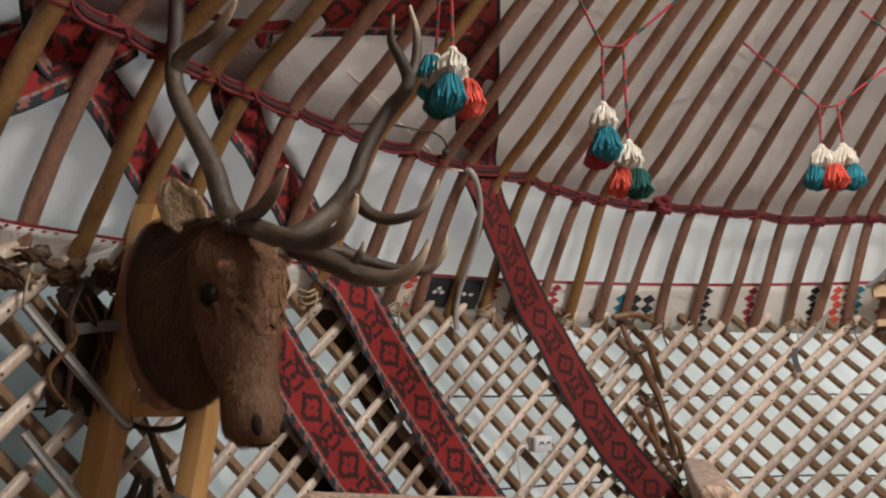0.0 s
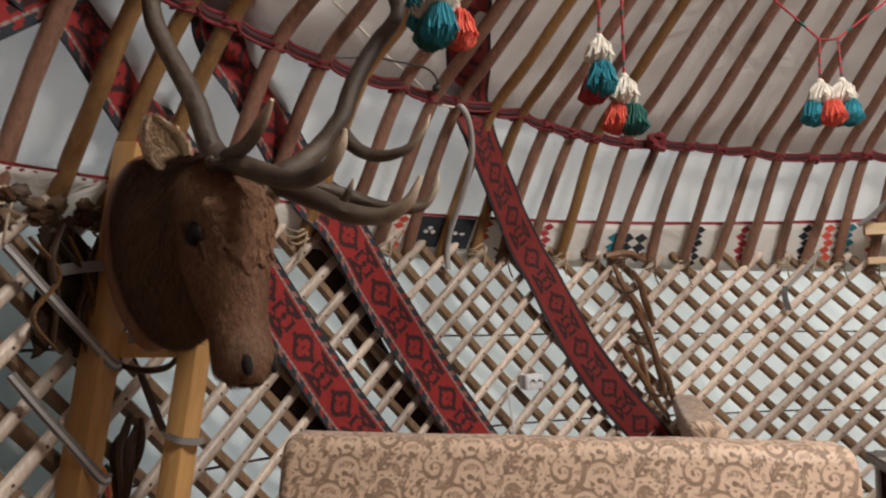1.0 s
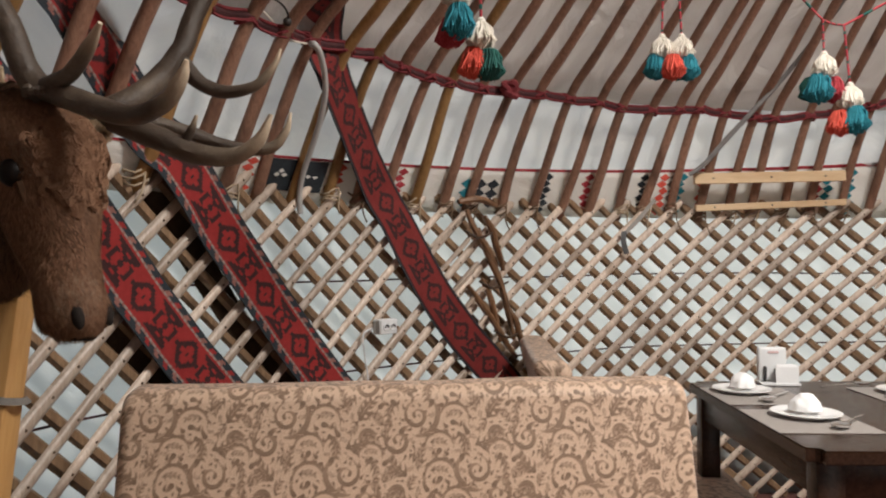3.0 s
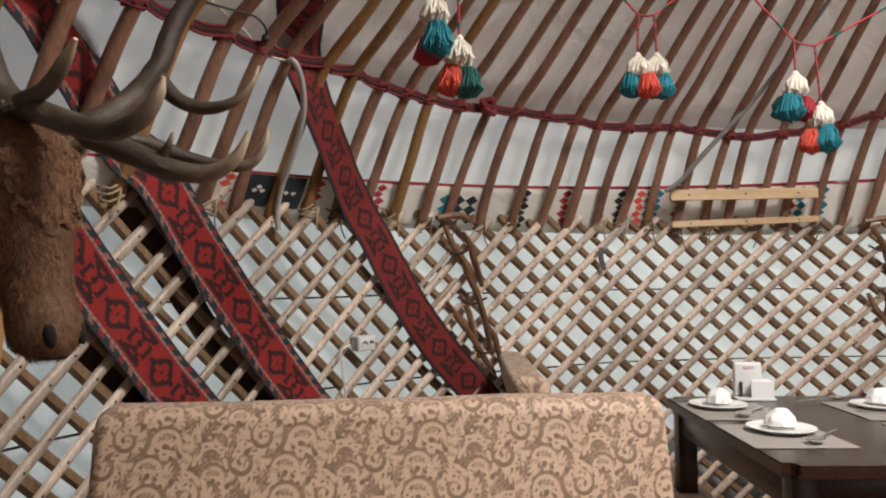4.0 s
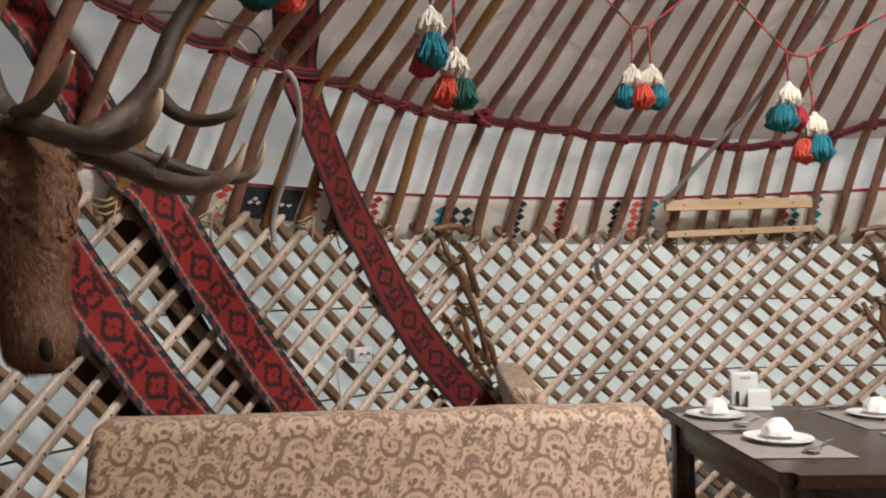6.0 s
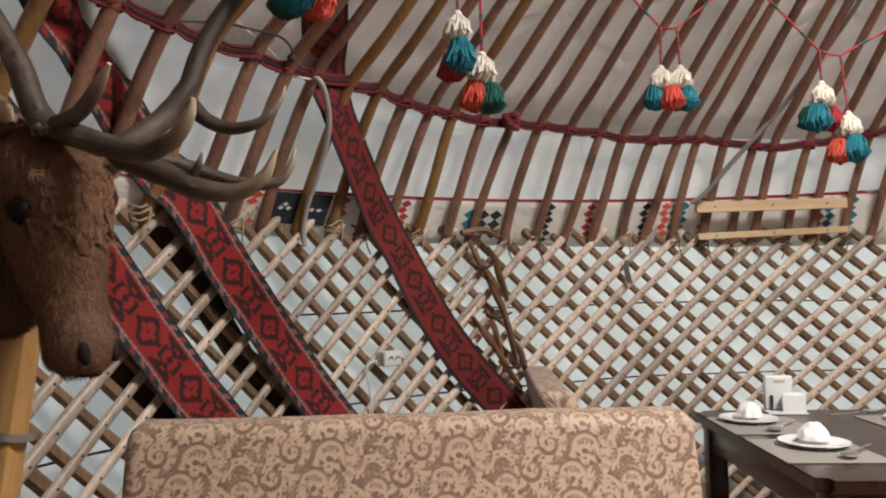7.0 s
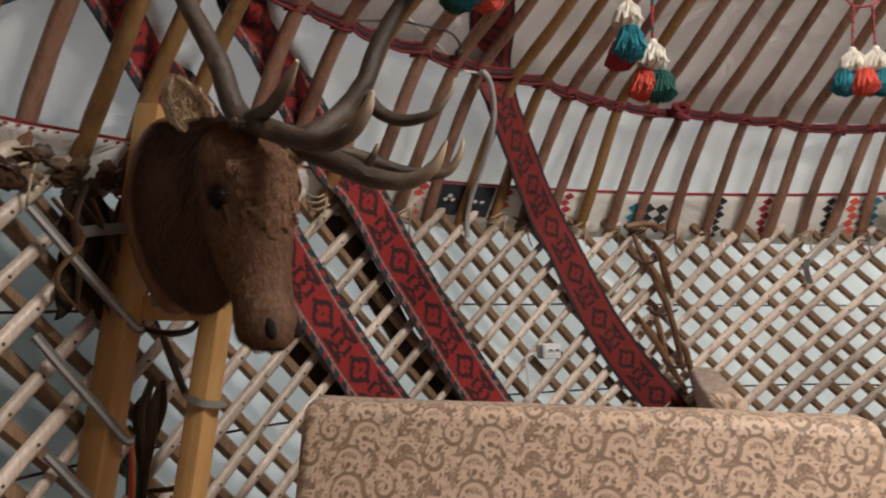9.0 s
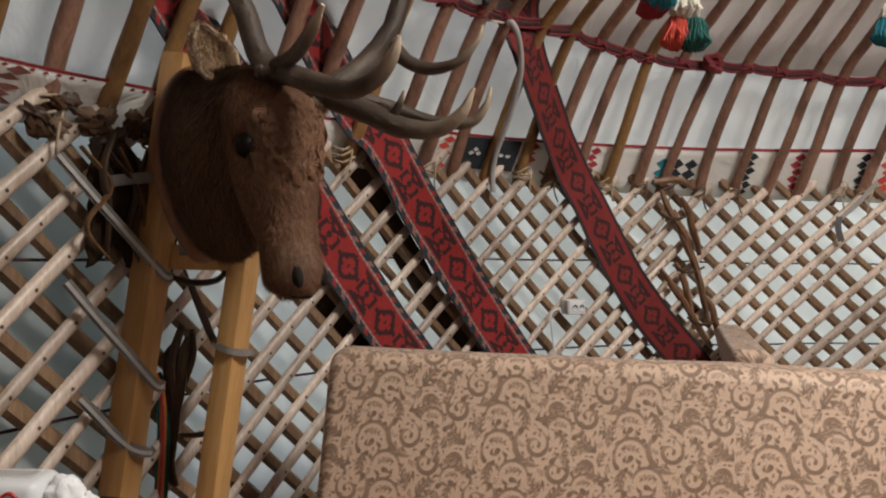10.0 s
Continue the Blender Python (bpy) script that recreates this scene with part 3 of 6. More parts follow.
def pole_mesh(twist, seed, mat):
    """One roof pole, foot on the lattice, head at the crown; twist in degrees from the lashing down to the foot."""
    rg = random.Random(seed)
    bend = rg.choice((-0.012, 0.0, 0.012, 0.02))
    ctrl = [(RAD + 0.015, 1.455), (RAD - 0.085 - bend, 1.66), (RAD - 0.205 - bend * 0.6, 1.87), (R_BAND - 0.05, 2.00), (R_BAND - 0.22, 2.125),
            (R_BAND - 0.6, Z_BAND + 0.6 * SLOPE + 0.012), (R_CROWN + 0.55, Z_CROWN - 0.55 * SLOPE), (R_CROWN + 0.02, Z_CROWN - 0.02 * SLOPE)]
    bm = bmesh.new()
    path = []
    thick = rg.uniform(0.0225, 0.0262)
    for i, (r, z) in enumerate(smooth_path(ctrl, 4)):
        a = radians(twist * (Z_BAND - z) / (Z_BAND - 1.5) if z < Z_BAND else twist * 0.4 * (Z_BAND - z))
        w = 0.004 * math.sin(3 * z + seed)
        path.append((r * math.cos(a) - w * math.sin(a), r * math.sin(a) + w * math.cos(a), z, thick - 0.006 * i / 29))
    tube(bm, path, sides=8, flat=0.8, ridges=0.10, up=(1, 0, 0))
    me = bpy.data.meshes.new("roof_pole")
    bm.to_mesh(me)
    bm.free()
    me.materials.append(mat)
    me.shade_smooth()
    return me


poles = thing("roof_poles", "bent wooden roof poles lashed to the lattice", "roof poles", kind="structure")
rng = random.Random(11)
for k, (a, foot) in enumerate(POLE_AT):
    yellow = rng.random() < (0.95 if 158 < a < 200 else 0.75 if 132 < a <= 158 else 0.03)
    ob = new("roof_pole", pole_mesh(foot - a, k, M_POLE_YELLOW if yellow else M_POLE_RED))
    ob.matrix_basis = pose(CX, CY, rng.uniform(-0.008, 0.008), 0, 0, a)
    ob.parent = poles

# ---- lashing that runs round the poles ----
lashing = thing("roof_lashing", "dark red woollen cord woven round the roof poles", "cord", kind="structure")
bm, bm2, bm3 = bmesh.new(), bmesh.new(), bmesh.new()
# the cord dips and climbs from pole to pole
LASH_A = [70, 85.1, 87.2, 90.3, 92.8, 96.1, 99.2, 101.1, 104.4, 107.2, 111.4, 113.8, 117.5, 120.8, 123.3, 127.1, 132.2, 134.7, 140.2, 150]
LASH_Z = [0.07, 0.07, 0.052, 0.014, -0.008, -0.032, -0.043, -0.037, -0.018, -0.011, -0.029, -0.027, -0.016, -0.009, -0.009, -0.02, -0.02, -0.015, 0.008, 0.0]


def lash_z(a):
    return Z_BAND + float(np.interp(a, LASH_A, LASH_Z)) if 60 < a < 200 else Z_BAND


inner, outer, lower = [], [], []
BEAR = sorted(a % 360 for a, _ in POLE_AT)
for p, q in zip(BEAR, BEAR[1:] + [BEAR[0] + 360]):
    for k in range(6):
        a = p + (q - p) * k / 6
        t = k / 6
        step_z = 0.012 * (t - 0.5) * (1 if int(p * 7) % 3 else -1)
        z = lash_z(a) + step_z + 0.004 * noise.noise(Vector((a * 0.7, 5, 0)))
        back = 0.022 * math.sin(math.pi * t)
        rr = R_BAND - (z - Z_BAND) * (0.4 if z < Z_BAND else 1.1)
        inner.append((*polar(a, rr - 0.034 + back, z + 0.014), 0.0058))
        outer.append((*polar(a, rr - 0.028 + back, z), 0.0120))
        lower.append((*polar(a, rr - 0.032 + back, z - 0.015), 0.0050))
tube(bm, inner + inner[:1], sides=6, cap=False)
tube(bm, lower + lower[:1], sides=6, cap=False)
tube(bm2, outer + outer[:1], sides=8, cap=False)
for n, a in enumerate(BEAR):
    z = lash_z(a)
    rr = R_BAND - (z - Z_BAND) * (0.4 if z < Z_BAND else 1.1)
    for dz in ((-0.016, 0.012) if n % 3 else (-0.012, 0.004, 0.018)):
        loop = []
        for q in range(9):
            u = 2 * math.pi * q / 8
            loop.append((*polar(a + math.degrees(0.030 * math.cos(u) / R_BAND), rr - 0.010 + 0.031 * math.sin(u), z + dz * math.cos(u)), 0.0065))
        tube(bm3, loop, sides=5, cap=False)
part("red_cord", bm, M_ROPE_RED, lashing)
part("dark_cord", bm2, M_ROPE_DARK, lashing)
part("red_wrap", bm3, M_ROPE_RED, lashing)
bm = bmesh.new()
knot = polar(127.0, R_BAND - 0.05, lash_z(127.0))
tube(bm, smooth_path([tuple(knot + Vector((0.03 * math.cos(q * 1.9), 0.02 * math.sin(q * 2.7), 0.03 * math.sin(q * 1.3)))) + (0.014,) for q in range(9)], 4), sides=6)
part("knot", bm, M_ROPE_RED, lashing)


# ---- patterned straps ----
SOBER = {0: 2, 1: 1, 2: 0, 3: 0}  # one strap has plain red edges
REPEAT = 33


def strap_cell(c, row):
    """Material slot of one woven cell: 0 red, 1 dark, 2 navy, 3 rose, 4 white."""
    e = min(c, 23 - c)
    if e == 0:
        return 2
    if e <= 2:
        k = (row + e) % 7
        return 2 if k < 4 else (3 if (row // 7) % 2 else 0)
    if e == 3:
        return 4 if row % 3 else 3
    if e == 4:
        return 0
    r = row % REPEAT
    du = abs(c - 11.5)
    dv = abs(r - 10)
    if du + 0.82 * dv <= 7.2:
        if du + 0.82 * dv > 4.9:
            return 1
        star = (du < 1 and 1 <= dv < 5) or (dv < 1.2 and 1 <= du < 4) or (abs(du - 0.8 * dv) < 0.9 and du > 1)
        return 0 if star else 1
    v = abs(r - 26)
    if v < 9 and 1.6 + 0.52 * v < du < 6.9 and not (4.4 < du < 5.4 and v < 1.6):
        return 1
    if du + v < 2.4 or (du < 3.2 and 4.2 < v < 6.2) or (2.0 < du < 3.4 and 3.2 < v < 6.2):
        return 1
    return 0


def strap(pts, width, label, group="woven straps", sober=False):
    """A woven strap through (degrees, height, distance inward from the poles, twist) points."""
    path = [(*polar(a, roof_r(z) - off, z), tw) for a, z, off, tw in pts]
    path = smooth_path(path, 24)
    cell = width / 24
    pa = np.array(path)
    run = np.concatenate(([0.0], np.cumsum(np.linalg.norm(np.diff(pa[:, :3], axis=0), axis=1))))
    at = np.arange(0, run[-1], cell)
    line = [tuple(float(np.interp(q, run, pa[:, k])) for k in range(4)) for q in at]
    rows = []
    for i, p in enumerate(line):
        c = Vector(p[:3])
        t = (Vector(line[min(i + 3, len(line) - 1)][:3]) - Vector(line[max(i - 3, 0)][:3])).normalized()
        inward = (Vector((CX, CY, c.z)) - c).normalized()
        k = min(max((c.z - Z_BAND + 0.06) / 0.12, 0), 1)
        inward = (inward * (1 - 0.41 * k) + Vector((0, 0, -0.81 * k))).normalized()
        side = t.cross(inward).normalized()
        side = Matrix.Rotation(p[3], 3, t) @ side
        nrm = side.cross(t)
        rows.append([(c + side * (width * (j / 24 - 0.5)) + nrm * (0.006 * noise.noise(Vector((i * 0.05, j * 0.08, 0))) )) for j in range(25)])
    root = thing("woven_strap", label, "woven strap", group)
    for name, j0, j1 in (("border", 0, 5), ("field", 5, 19), ("border", 19, 24)):
        bm = bmesh.new()
        vs = [[bm.verts.new(p) for p in row[j0 : j1 + 1]] for row in rows]
        for i, (p, q) in enumerate(zip(vs, vs[1:])):
            for j in range(j1 - j0):
                bm.faces.new((p[j], p[j + 1], q[j + 1], q[j])).material_index = SOBER.get(min(j0 + j, 23 - j0 - j), strap_cell(j0 + j, i)) if sober else strap_cell(j0 + j, i)
        ob = part(name, bm, [M_KILIM_SHADED if sober else M_KILIM_RED, M_KILIM_DARK, M_KILIM_NAVY, M_KILIM_ROSE, M_KILIM_WHITE], root, smooth=False)
        md = ob.modifiers.new("thick", "SOLIDIFY")
        md.thickness, md.offset = 0.004, 0.0
    return root


SW = 0.178
strap([(156, 2.40, -0.075, 0), (152, 2.295, -0.075, 0), (148.7, 2.195, -0.075, 0), (147.0, 2.137, -0.075, 0), (145.2, 2.071, -0.075, 0), (144.1, 2.012, -0.062, 0), (143.6, 1.930, 0.03, 0), (142.5, 1.855, 0.05, 0),
       (140.8, 1.776, 0.05, 0), (138.7, 1.671, 0.05, 0), (136.2, 1.537, 0.055, 0), (133.97, 1.37, 0.06, 0), (131.24, 1.136, 0.06, 0.1), (128.34, 0.936, 0.06, 0.2),
       (125.27, 0.762, 0.06, 0.2), (122.0, 0.566, 0.06, 0.2), (118, 0.36, 0.06, 0.2)], 0.162, "red kilim strap, darkened for shade, running slack from the roof down the lattice", sober=True)
strap([(172, 2.5, -0.075, 0), (165, 2.105, -0.075, 0), (163.2, 2.026, -0.075, 0), (161.7, 1.961, -0.058, 0), (157.7, 1.817, -0.058, 0), (153.9, 1.64, -0.01, 0), (152.0, 1.56, 0.05, 0), (148.9, 1.354, 0.06, 0), (145.6, 1.13, 0.06, 0),
       (141.8, 0.869, 0.06, 0), (134, 0.36, 0.06, 0)], SW, "red kilim strap with black hooked figures across the lattice")
strap([(177, 2.2, -0.075, 0), (172.1, 1.965, -0.058, 0), (170.3, 1.925, -0.058, 0), (167.7, 1.85, -0.058, 0), (164.3, 1.729, -0.058, 0), (160.3, 1.53, 0.05, 0), (157.5, 1.37, 0.06, 0), (154.7, 1.178, 0.06, 0), (151.6, 0.975, 0.06, 0),
       (149.9, 0.87, 0.06, 0), (141, 0.32, 0.06, 0)], SW, "red kilim strap slanting down beside the mounted deer head")
strap([(169.6, 2.02, -0.075, 0), (172.0, 1.915, -0.058, 0), (174.1, 1.82, -0.058, 0), (180, 1.60, -0.058, 0)], SW, "short red kilim strap crossing behind the pole feet")

strap([(152, 2.30, -0.075, 0), (156, 2.26, -0.075, 0), (160, 2.205, -0.075, 0), (164, 2.14, -0.075, 0), (168, 2.09, -0.075, 0), (173, 2.05, -0.075, 0), (180, 2.06, -0.075, 0)], 0.15, "dark red kilim strap level above the lashing")



def backing_strap(pts, width, label):
    """A dark felt strap that lies behind the laths, along (degrees, height) points."""
    bm = bmesh.new()
    rows = []
    path = [polar(a, RAD + 0.042, z) for a, z in smooth_path(pts, 6)]
    for i, c in enumerate(path):
        t = (path[min(i + 1, len(path) - 1)] - path[max(i - 1, 0)]).normalized()
        out = (c - Vector((CX, CY, c.z))).normalized()
        side = t.cross(out).normalized()
        w = width * (1 + 0.08 * noise.noise(Vector((i * 0.3, 0, width))))
        rows.append([c + side * (w / 2) + out * 0.003, c - side * (w / 2) + out * 0.003, c - side * (w / 2) - out * 0.003, c + side * (w / 2) - out * 0.003])
    loft(bm, rows)
    bmesh.ops.recalc_face_normals(bm, faces=bm.faces[:])
    return tagged(part("felt_strap", bm, M_FELT_DARK), label, "felt strap", "dark felt straps")


M_FELT_DARK = plain("dark_brown_felt", (0.048, 0.031, 0.020), (0.100, 0.066, 0.044), 30, 0.95, 0.6, spec=0.1)
backing_strap([(153.6, 1.56), (150.9, 1.37), (148.0, 1.16), (145.8, 0.99), (143.8, 0.86), (141.6, 0.71), (136, 0.34)], 0.105, "dark brown felt strap slanting behind the lattice laths")
backing_strap([(158.6, 1.36), (156.9, 1.24), (154.7, 1.07), (153.1, 0.95), (152.0, 0.88), (149.4, 0.69), (144, 0.33)], 0.105, "dark brown felt strap behind the laths beside the posts")

# ---- sofas ----
def sofa(width, z_top, label, lean=15.0, step=0.0036, seat_z=0.46):
    """Upholstered bench: foot at the origin, back along x, seat towards -y."""
    root = thing("sofa", label, "sofa", "damask sofas")
    h, th = z_top - 0.16, 0.13
    tl = math.tan(radians(lean))

    def cushion(x0, x1, y0, y1, z0, z1, lean_t, bevel, step):
        """A padded block: a rounded outline carried along x, drawn in at both ends."""
        xs = [x0 + bevel * (1 - math.cos(math.pi / 2 * k / 6)) for k in range(6)]
        n = max(int((x1 - x0 - 2 * bevel) / step), 4)
        xs += [x0 + bevel + (x1 - x0 - 2 * bevel) * k / n for k in range(n + 1)]
        xs += [x1 - bevel * (1 - math.cos(math.pi / 2 * k / 6)) for k in range(5, -1, -1)]

        def run(a, b):
            m = max(int(math.hypot(b[0] - a[0], b[1] - a[1]) / step), 1)
            return [(a[0] + (b[0] - a[0]) * k / m, a[1] + (b[1] - a[1]) * k / m) for k in range(m)]

        def corner(cy, cz, a):
            m = max(int(bevel * 1.57 / step), 4)
            return [(cy + bevel * math.cos(radians(a - 90 * k / m)), cz + bevel * math.sin(radians(a - 90 * k / m))) for k in range(m)]

        out = run((y0, z0), (y0, z1 - bevel)) + corner(y0 + bevel, z1 - bevel, 180) + run((y0 + bevel, z1), (y1 - bevel, z1)) + corner(y1 - bevel, z1 - bevel, 90)
        out += [(y1, z1 - bevel), (y1, (z0 + z1) / 2), (y1, z0)]
        along = [0.0]
        for p, q in zip(out, out[1:]):
            along.append(along[-1] + math.hypot(q[0] - p[0], q[1] - p[1]))
        ym, zm = (y0 + y1) / 2, (z0 + z1) / 2
        bm = bmesh.new()
        uv = bm.loops.layers.uv.new("UVMap")
        sd, tn = bm.verts.layers.float.new("scroll"), bm.verts.layers.float.new("tone")
        cols, place = [], {}
        for x in xs:
            near = min(x - x0, x1 - x)
            e = bevel - math.sqrt(max(bevel ** 2 - (bevel - near) ** 2, 0)) if near < bevel else 0.0
            col = []
            for (y, z), w in zip(out, along):
                yy = ym + (y - ym) * (1 - 2 * e / (y1 - y0))
                zz = z - e * max(0, (z - zm) / (z1 - zm))
                zz += 0.007 * noise.noise(Vector((x * 3, z * 4, y * 3)))
                yy -= 0.006 * noise.noise(Vector((x * 2.3, z * 5, 4)))
                vt = bm.verts.new((x, yy + (zz - z0) * lean_t, zz))
                vt[sd], vt[tn] = scroll_at(SCROLL_SD, x, w), scroll_at(SCROLL_TONE, x, w)
                place[vt] = (x, w)
                col.append(vt)
            cols.append(col)
        for p, q in zip(cols, cols[1:]):
            for j in range(len(p) - 1):
                bm.faces.new((p[j], q[j], q[j + 1], p[j + 1]))
            bm.faces.new((p[-1], q[-1], q[0], p[0]))
        bm.faces.new(cols[0])
        bm.faces.new(cols[-1][::-1])
        for f in bm.faces:
            for l in f.loops:
                l[uv].uv = place[l.vert]
        bmesh.ops.recalc_face_normals(bm, faces=bm.faces[:])
        return bm

    part("backrest", cushion(-width / 2, width / 2, 0.0, th, 0.20, z_top, tl, 0.036, step), M_DAMASK, root)
    part("seat", cushion(-width / 2 + 0.01, width / 2 - 0.01, -0.52, 0.02, seat_z - 0.20, seat_z, 0, 0.04, 0.012), M_DAMASK, root)
    bm = bmesh.new()
    box(bm, -width / 2 + 0.03, width / 2 - 0.03, -0.48, 0.12, 0.08, seat_z - 0.205, 0.008)
    part("base", bm, M_TABLE, root)
    for sx in (-1, 1):
        for y in (-0.44, 0.06):
            bm = bmesh.new()
            box(bm, sx * (width / 2 - 0.10) - 0.025, sx * (width / 2 - 0.10) + 0.025, y - 0.025, y + 0.025, 0, 0.085, 0.005)
            part("leg", bm, M_TABLE, root)
    return root


_t = math.tan(radians(15.0)) * (0.94 - 0.20)
s1 = sofa(1.372, 0.945, "beige sofa with brown scrolling leaf damask, by the lattice")
s1.matrix_world = pose(-0.143, 1.833, 0, 0, 0, 7.5) @ pose(0, -_t - 0.03, 0)
s2 = sofa(0.95, 0.895, "beige damask sofa standing side-on at the dining table", step=0.008, seat_z=0.39)
s2.matrix_world = pose(0.325, 3.08, 0, 0, 0, 90) @ pose(0, -_t, 0)


# ---- tables ----
def table(x0, x1, y0, y1, label):
    root = thing("dining_table", label, "table", "dark dining tables")
    bm = bmesh.new()
    box(bm, x0, x1, y0, y1, 0.712, 0.75)
    bmesh.ops.bevel(bm, geom=[e for e in bm.edges if abs(e.verts[0].co.z - e.verts[1].co.z) > 0.02], offset=0.035, segments=5, affect="EDGES")
    bmesh.ops.bevel(bm, geom=[e for e in bm.edges if abs(e.verts[0].co.z - e.verts[1].co.z) < 0.001 and e.calc_face_angle(0) > 1], offset=0.004, segments=2, affect="EDGES")
    part("tabletop", bm, M_TABLE, root)
    for k, (a, b, c, d) in enumerate(((x0 + 0.04, x1 - 0.04, y0 + 0.035, y0 + 0.057), (x0 + 0.04, x1 - 0.04, y1 - 0.057, y1 - 0.035),
                                      (x0 + 0.035, x0 + 0.057, y0 + 0.06, y1 - 0.06), (x1 - 0.057, x1 - 0.035, y0 + 0.06, y1 - 0.06))):
        bm = bmesh.new()
        box(bm, a, b, c, d, 0.615, 0.711, 0.003)
        part("apron", bm, M_TABLE, root)
    for x in (x0 + 0.065, x1 - 0.065):
        for y in (y0 + 0.065, y1 - 0.065):
            bm = bmesh.new()
            box(bm, x - 0.036, x + 0.036, y - 0.036, y + 0.036, 0, 0.712, 0.004)
            part("leg", bm, M_TABLE, root)
    return root


table(0.872, 1.70, 1.975, 3.10, "dark brown wooden dining table set with plates")
table(-1.02, 0.45, 0.42, 1.12, "dark brown wooden table holding a napkin box")


# ---- table setting ----
def placemat(x, y, w, d, rz=0):
    bm = bmesh.new()
    box(bm, -w / 2, w / 2, -d / 2, d / 2, 0.7505, 0.7535, 0.001, 1)
    ob = part("placemat", bm, M_MAT)
    ob.matrix_world = pose(x, y, 0, 0, 0, rz)
    return tagged(ob, "grey-brown woven placemat on the dark table", "placemat", "placemats")


def plate():
    root = thing("plate", "white porcelain plate holding a folded napkin", "plate", "plates on the table")
    bm = bmesh.new()
    lathe(bm, [(0.0001, 0.004), (0.055, 0.004), (0.065, 0.006), (0.098, 0.013), (0.104, 0.0145), (0.104, 0.017), (0.098, 0.017), (0.066, 0.010), (0.056, 0.008), (0.0001, 0.008)], 40)
    part("dish", bm, M_PORCELAIN, root)
    bm = bmesh.new()
    lathe(bm, [(0.050, 0.0), (0.058, 0.0), (0.058, 0.006), (0.050, 0.006)], 32)
    part("foot_ring", bm, M_PORCELAIN, root)
    return root


def napkin_fold(seed):
    """Soft paper napkin folded to a rounded fan."""
    bm = bmesh.new()
    bmesh.ops.create_icosphere(bm, subdivisions=4, radius=1.0)
    for v in bm.verts:
        c = v.co.copy()
        a = math.atan2(c.y, c.x)
        r = 1 + 0.08 * math.sin(7 * a + seed) * (1 - abs(c.z)) + 0.12 * noise.noise(c * 2.2 + Vector((seed, 0, 0)))
        v.co = Vector((c.x * 0.047 * r, c.y * 0.043 * r, max(c.z, -0.15) * 0.046 * (r if c.z > 0 else 1) + 0.018))
    ob = part("napkin", bm, M_NAPKIN)
    return tagged(ob, "white paper napkin folded up on a plate", "napkin", "napkins")


def spoon():
    root = thing("spoon", "shiny steel spoon lying on a placemat", "spoon", "spoons")
    bm = bmesh.new()
    tube(bm, smooth_path([(-0.09, 0, 0.006, 0.005), (-0.04, 0, 0.009, 0.0035), (0.02, 0, 0.010, 0.003), (0.05, 0, 0.005, 0.004)], 5), sides=6, flat=0.5)
    part("handle", bm, M_STEEL, root)
    bm = bmesh.new()
    bmesh.ops.create_uvsphere(bm, u_segments=16, v_segments=8, radius=1)
    for v in bm.verts:
        v.co = Vector((0.072 + v.co.x * 0.028, v.co.y * 0.019, 0.012 + (v.co.z * 0.009 if v.co.z < 0 else v.co.z * 0.002)))
    part("bowl", bm, M_STEEL, root)
    root.scale = (1.25, 1.35, 1.3)
    return root


for x, y in ((1.02, 2.335), (1.02, 2.755), (1.575, 2.335), (1.575, 2.755)):
    placemat(x, y, 0.30, 0.335 if x < 1.3 else 0.36)
pl = plate()
pl.matrix_world = pose(1.04, 2.392, 0.7535)
copy_thing(pl, pose(0.995, 2.825, 0.7535))
copy_thing(pl, pose(1.585, 2.80, 0.7535))
nk = napkin_fold(0.3)
nk.matrix_world = pose(1.042, 2.397, 0.762)
copy_thing(nk, pose(1.0, 2.83, 0.762, 0, 0, 70))
copy_thing(nk, pose(1.59, 2.805, 0.762, 0, 0, 140))
sp = spoon()
sp.matrix_basis = pose(1.125, 2.285, 0.7535, 0, 0, 228) @ Matrix.Diagonal((1.25, 1.35, 1.3, 1))
copy_thing(sp, pose(1.075, 2.70, 0.7535, 0, 0, 230))
copy_thing(sp, pose(1.50, 2.60, 0.7535, 0, 0, -60))
copy_thing(sp, pose(1.42, 2.93, 0.7535, 0, 0, 20))

nh = thing("napkin_holder", "white plastic napkin holder filled with paper napkins", "napkin holder")
bm = bmesh.new()
box(bm, -0.075, 0.075, -0.04, 0.045, 0, 0.010, 0.003)
part("base", bm, M_PLASTIC, nh)
bm = bmesh.new()
box(bm, -0.072, 0.038, 0.012, 0.040, 0.010, 0.145, 0.010, 3)
part("back_plate", bm, M_PLASTIC, nh)
for k in range(6):
    bm = bmesh.new()
    box(bm, -0.02 + 0.003 * k, 0.068 - 0.002 * k, -0.034 + 0.007 * k, -0.030 + 0.007 * k, 0.010, 0.074 + 0.003 * (k % 3), 0.001, 1)
    part("paper_napkin", bm, M_NAPKIN, nh)
bm = bmesh.new()
box(bm, -0.052, -0.044, -0.006, 0.011, 0.012, 0.070, 0.002, 1)
part("divider", bm, M_SLOT, nh)
bm = bmesh.new()
box(bm, -0.035, 0.005, 0.0085, 0.0115, 0.122, 0.130)
part("print", bm, plain("pale_print", (0.66, 0.42, 0.42), (0.74, 0.55, 0.55), 20, 0.5, 0.0), nh, "faint red print")
nh.matrix_world = pose(1.205, 3.015, 0.7502, 0, 0, -4)

from mathutils.bvhtree import BVHTree

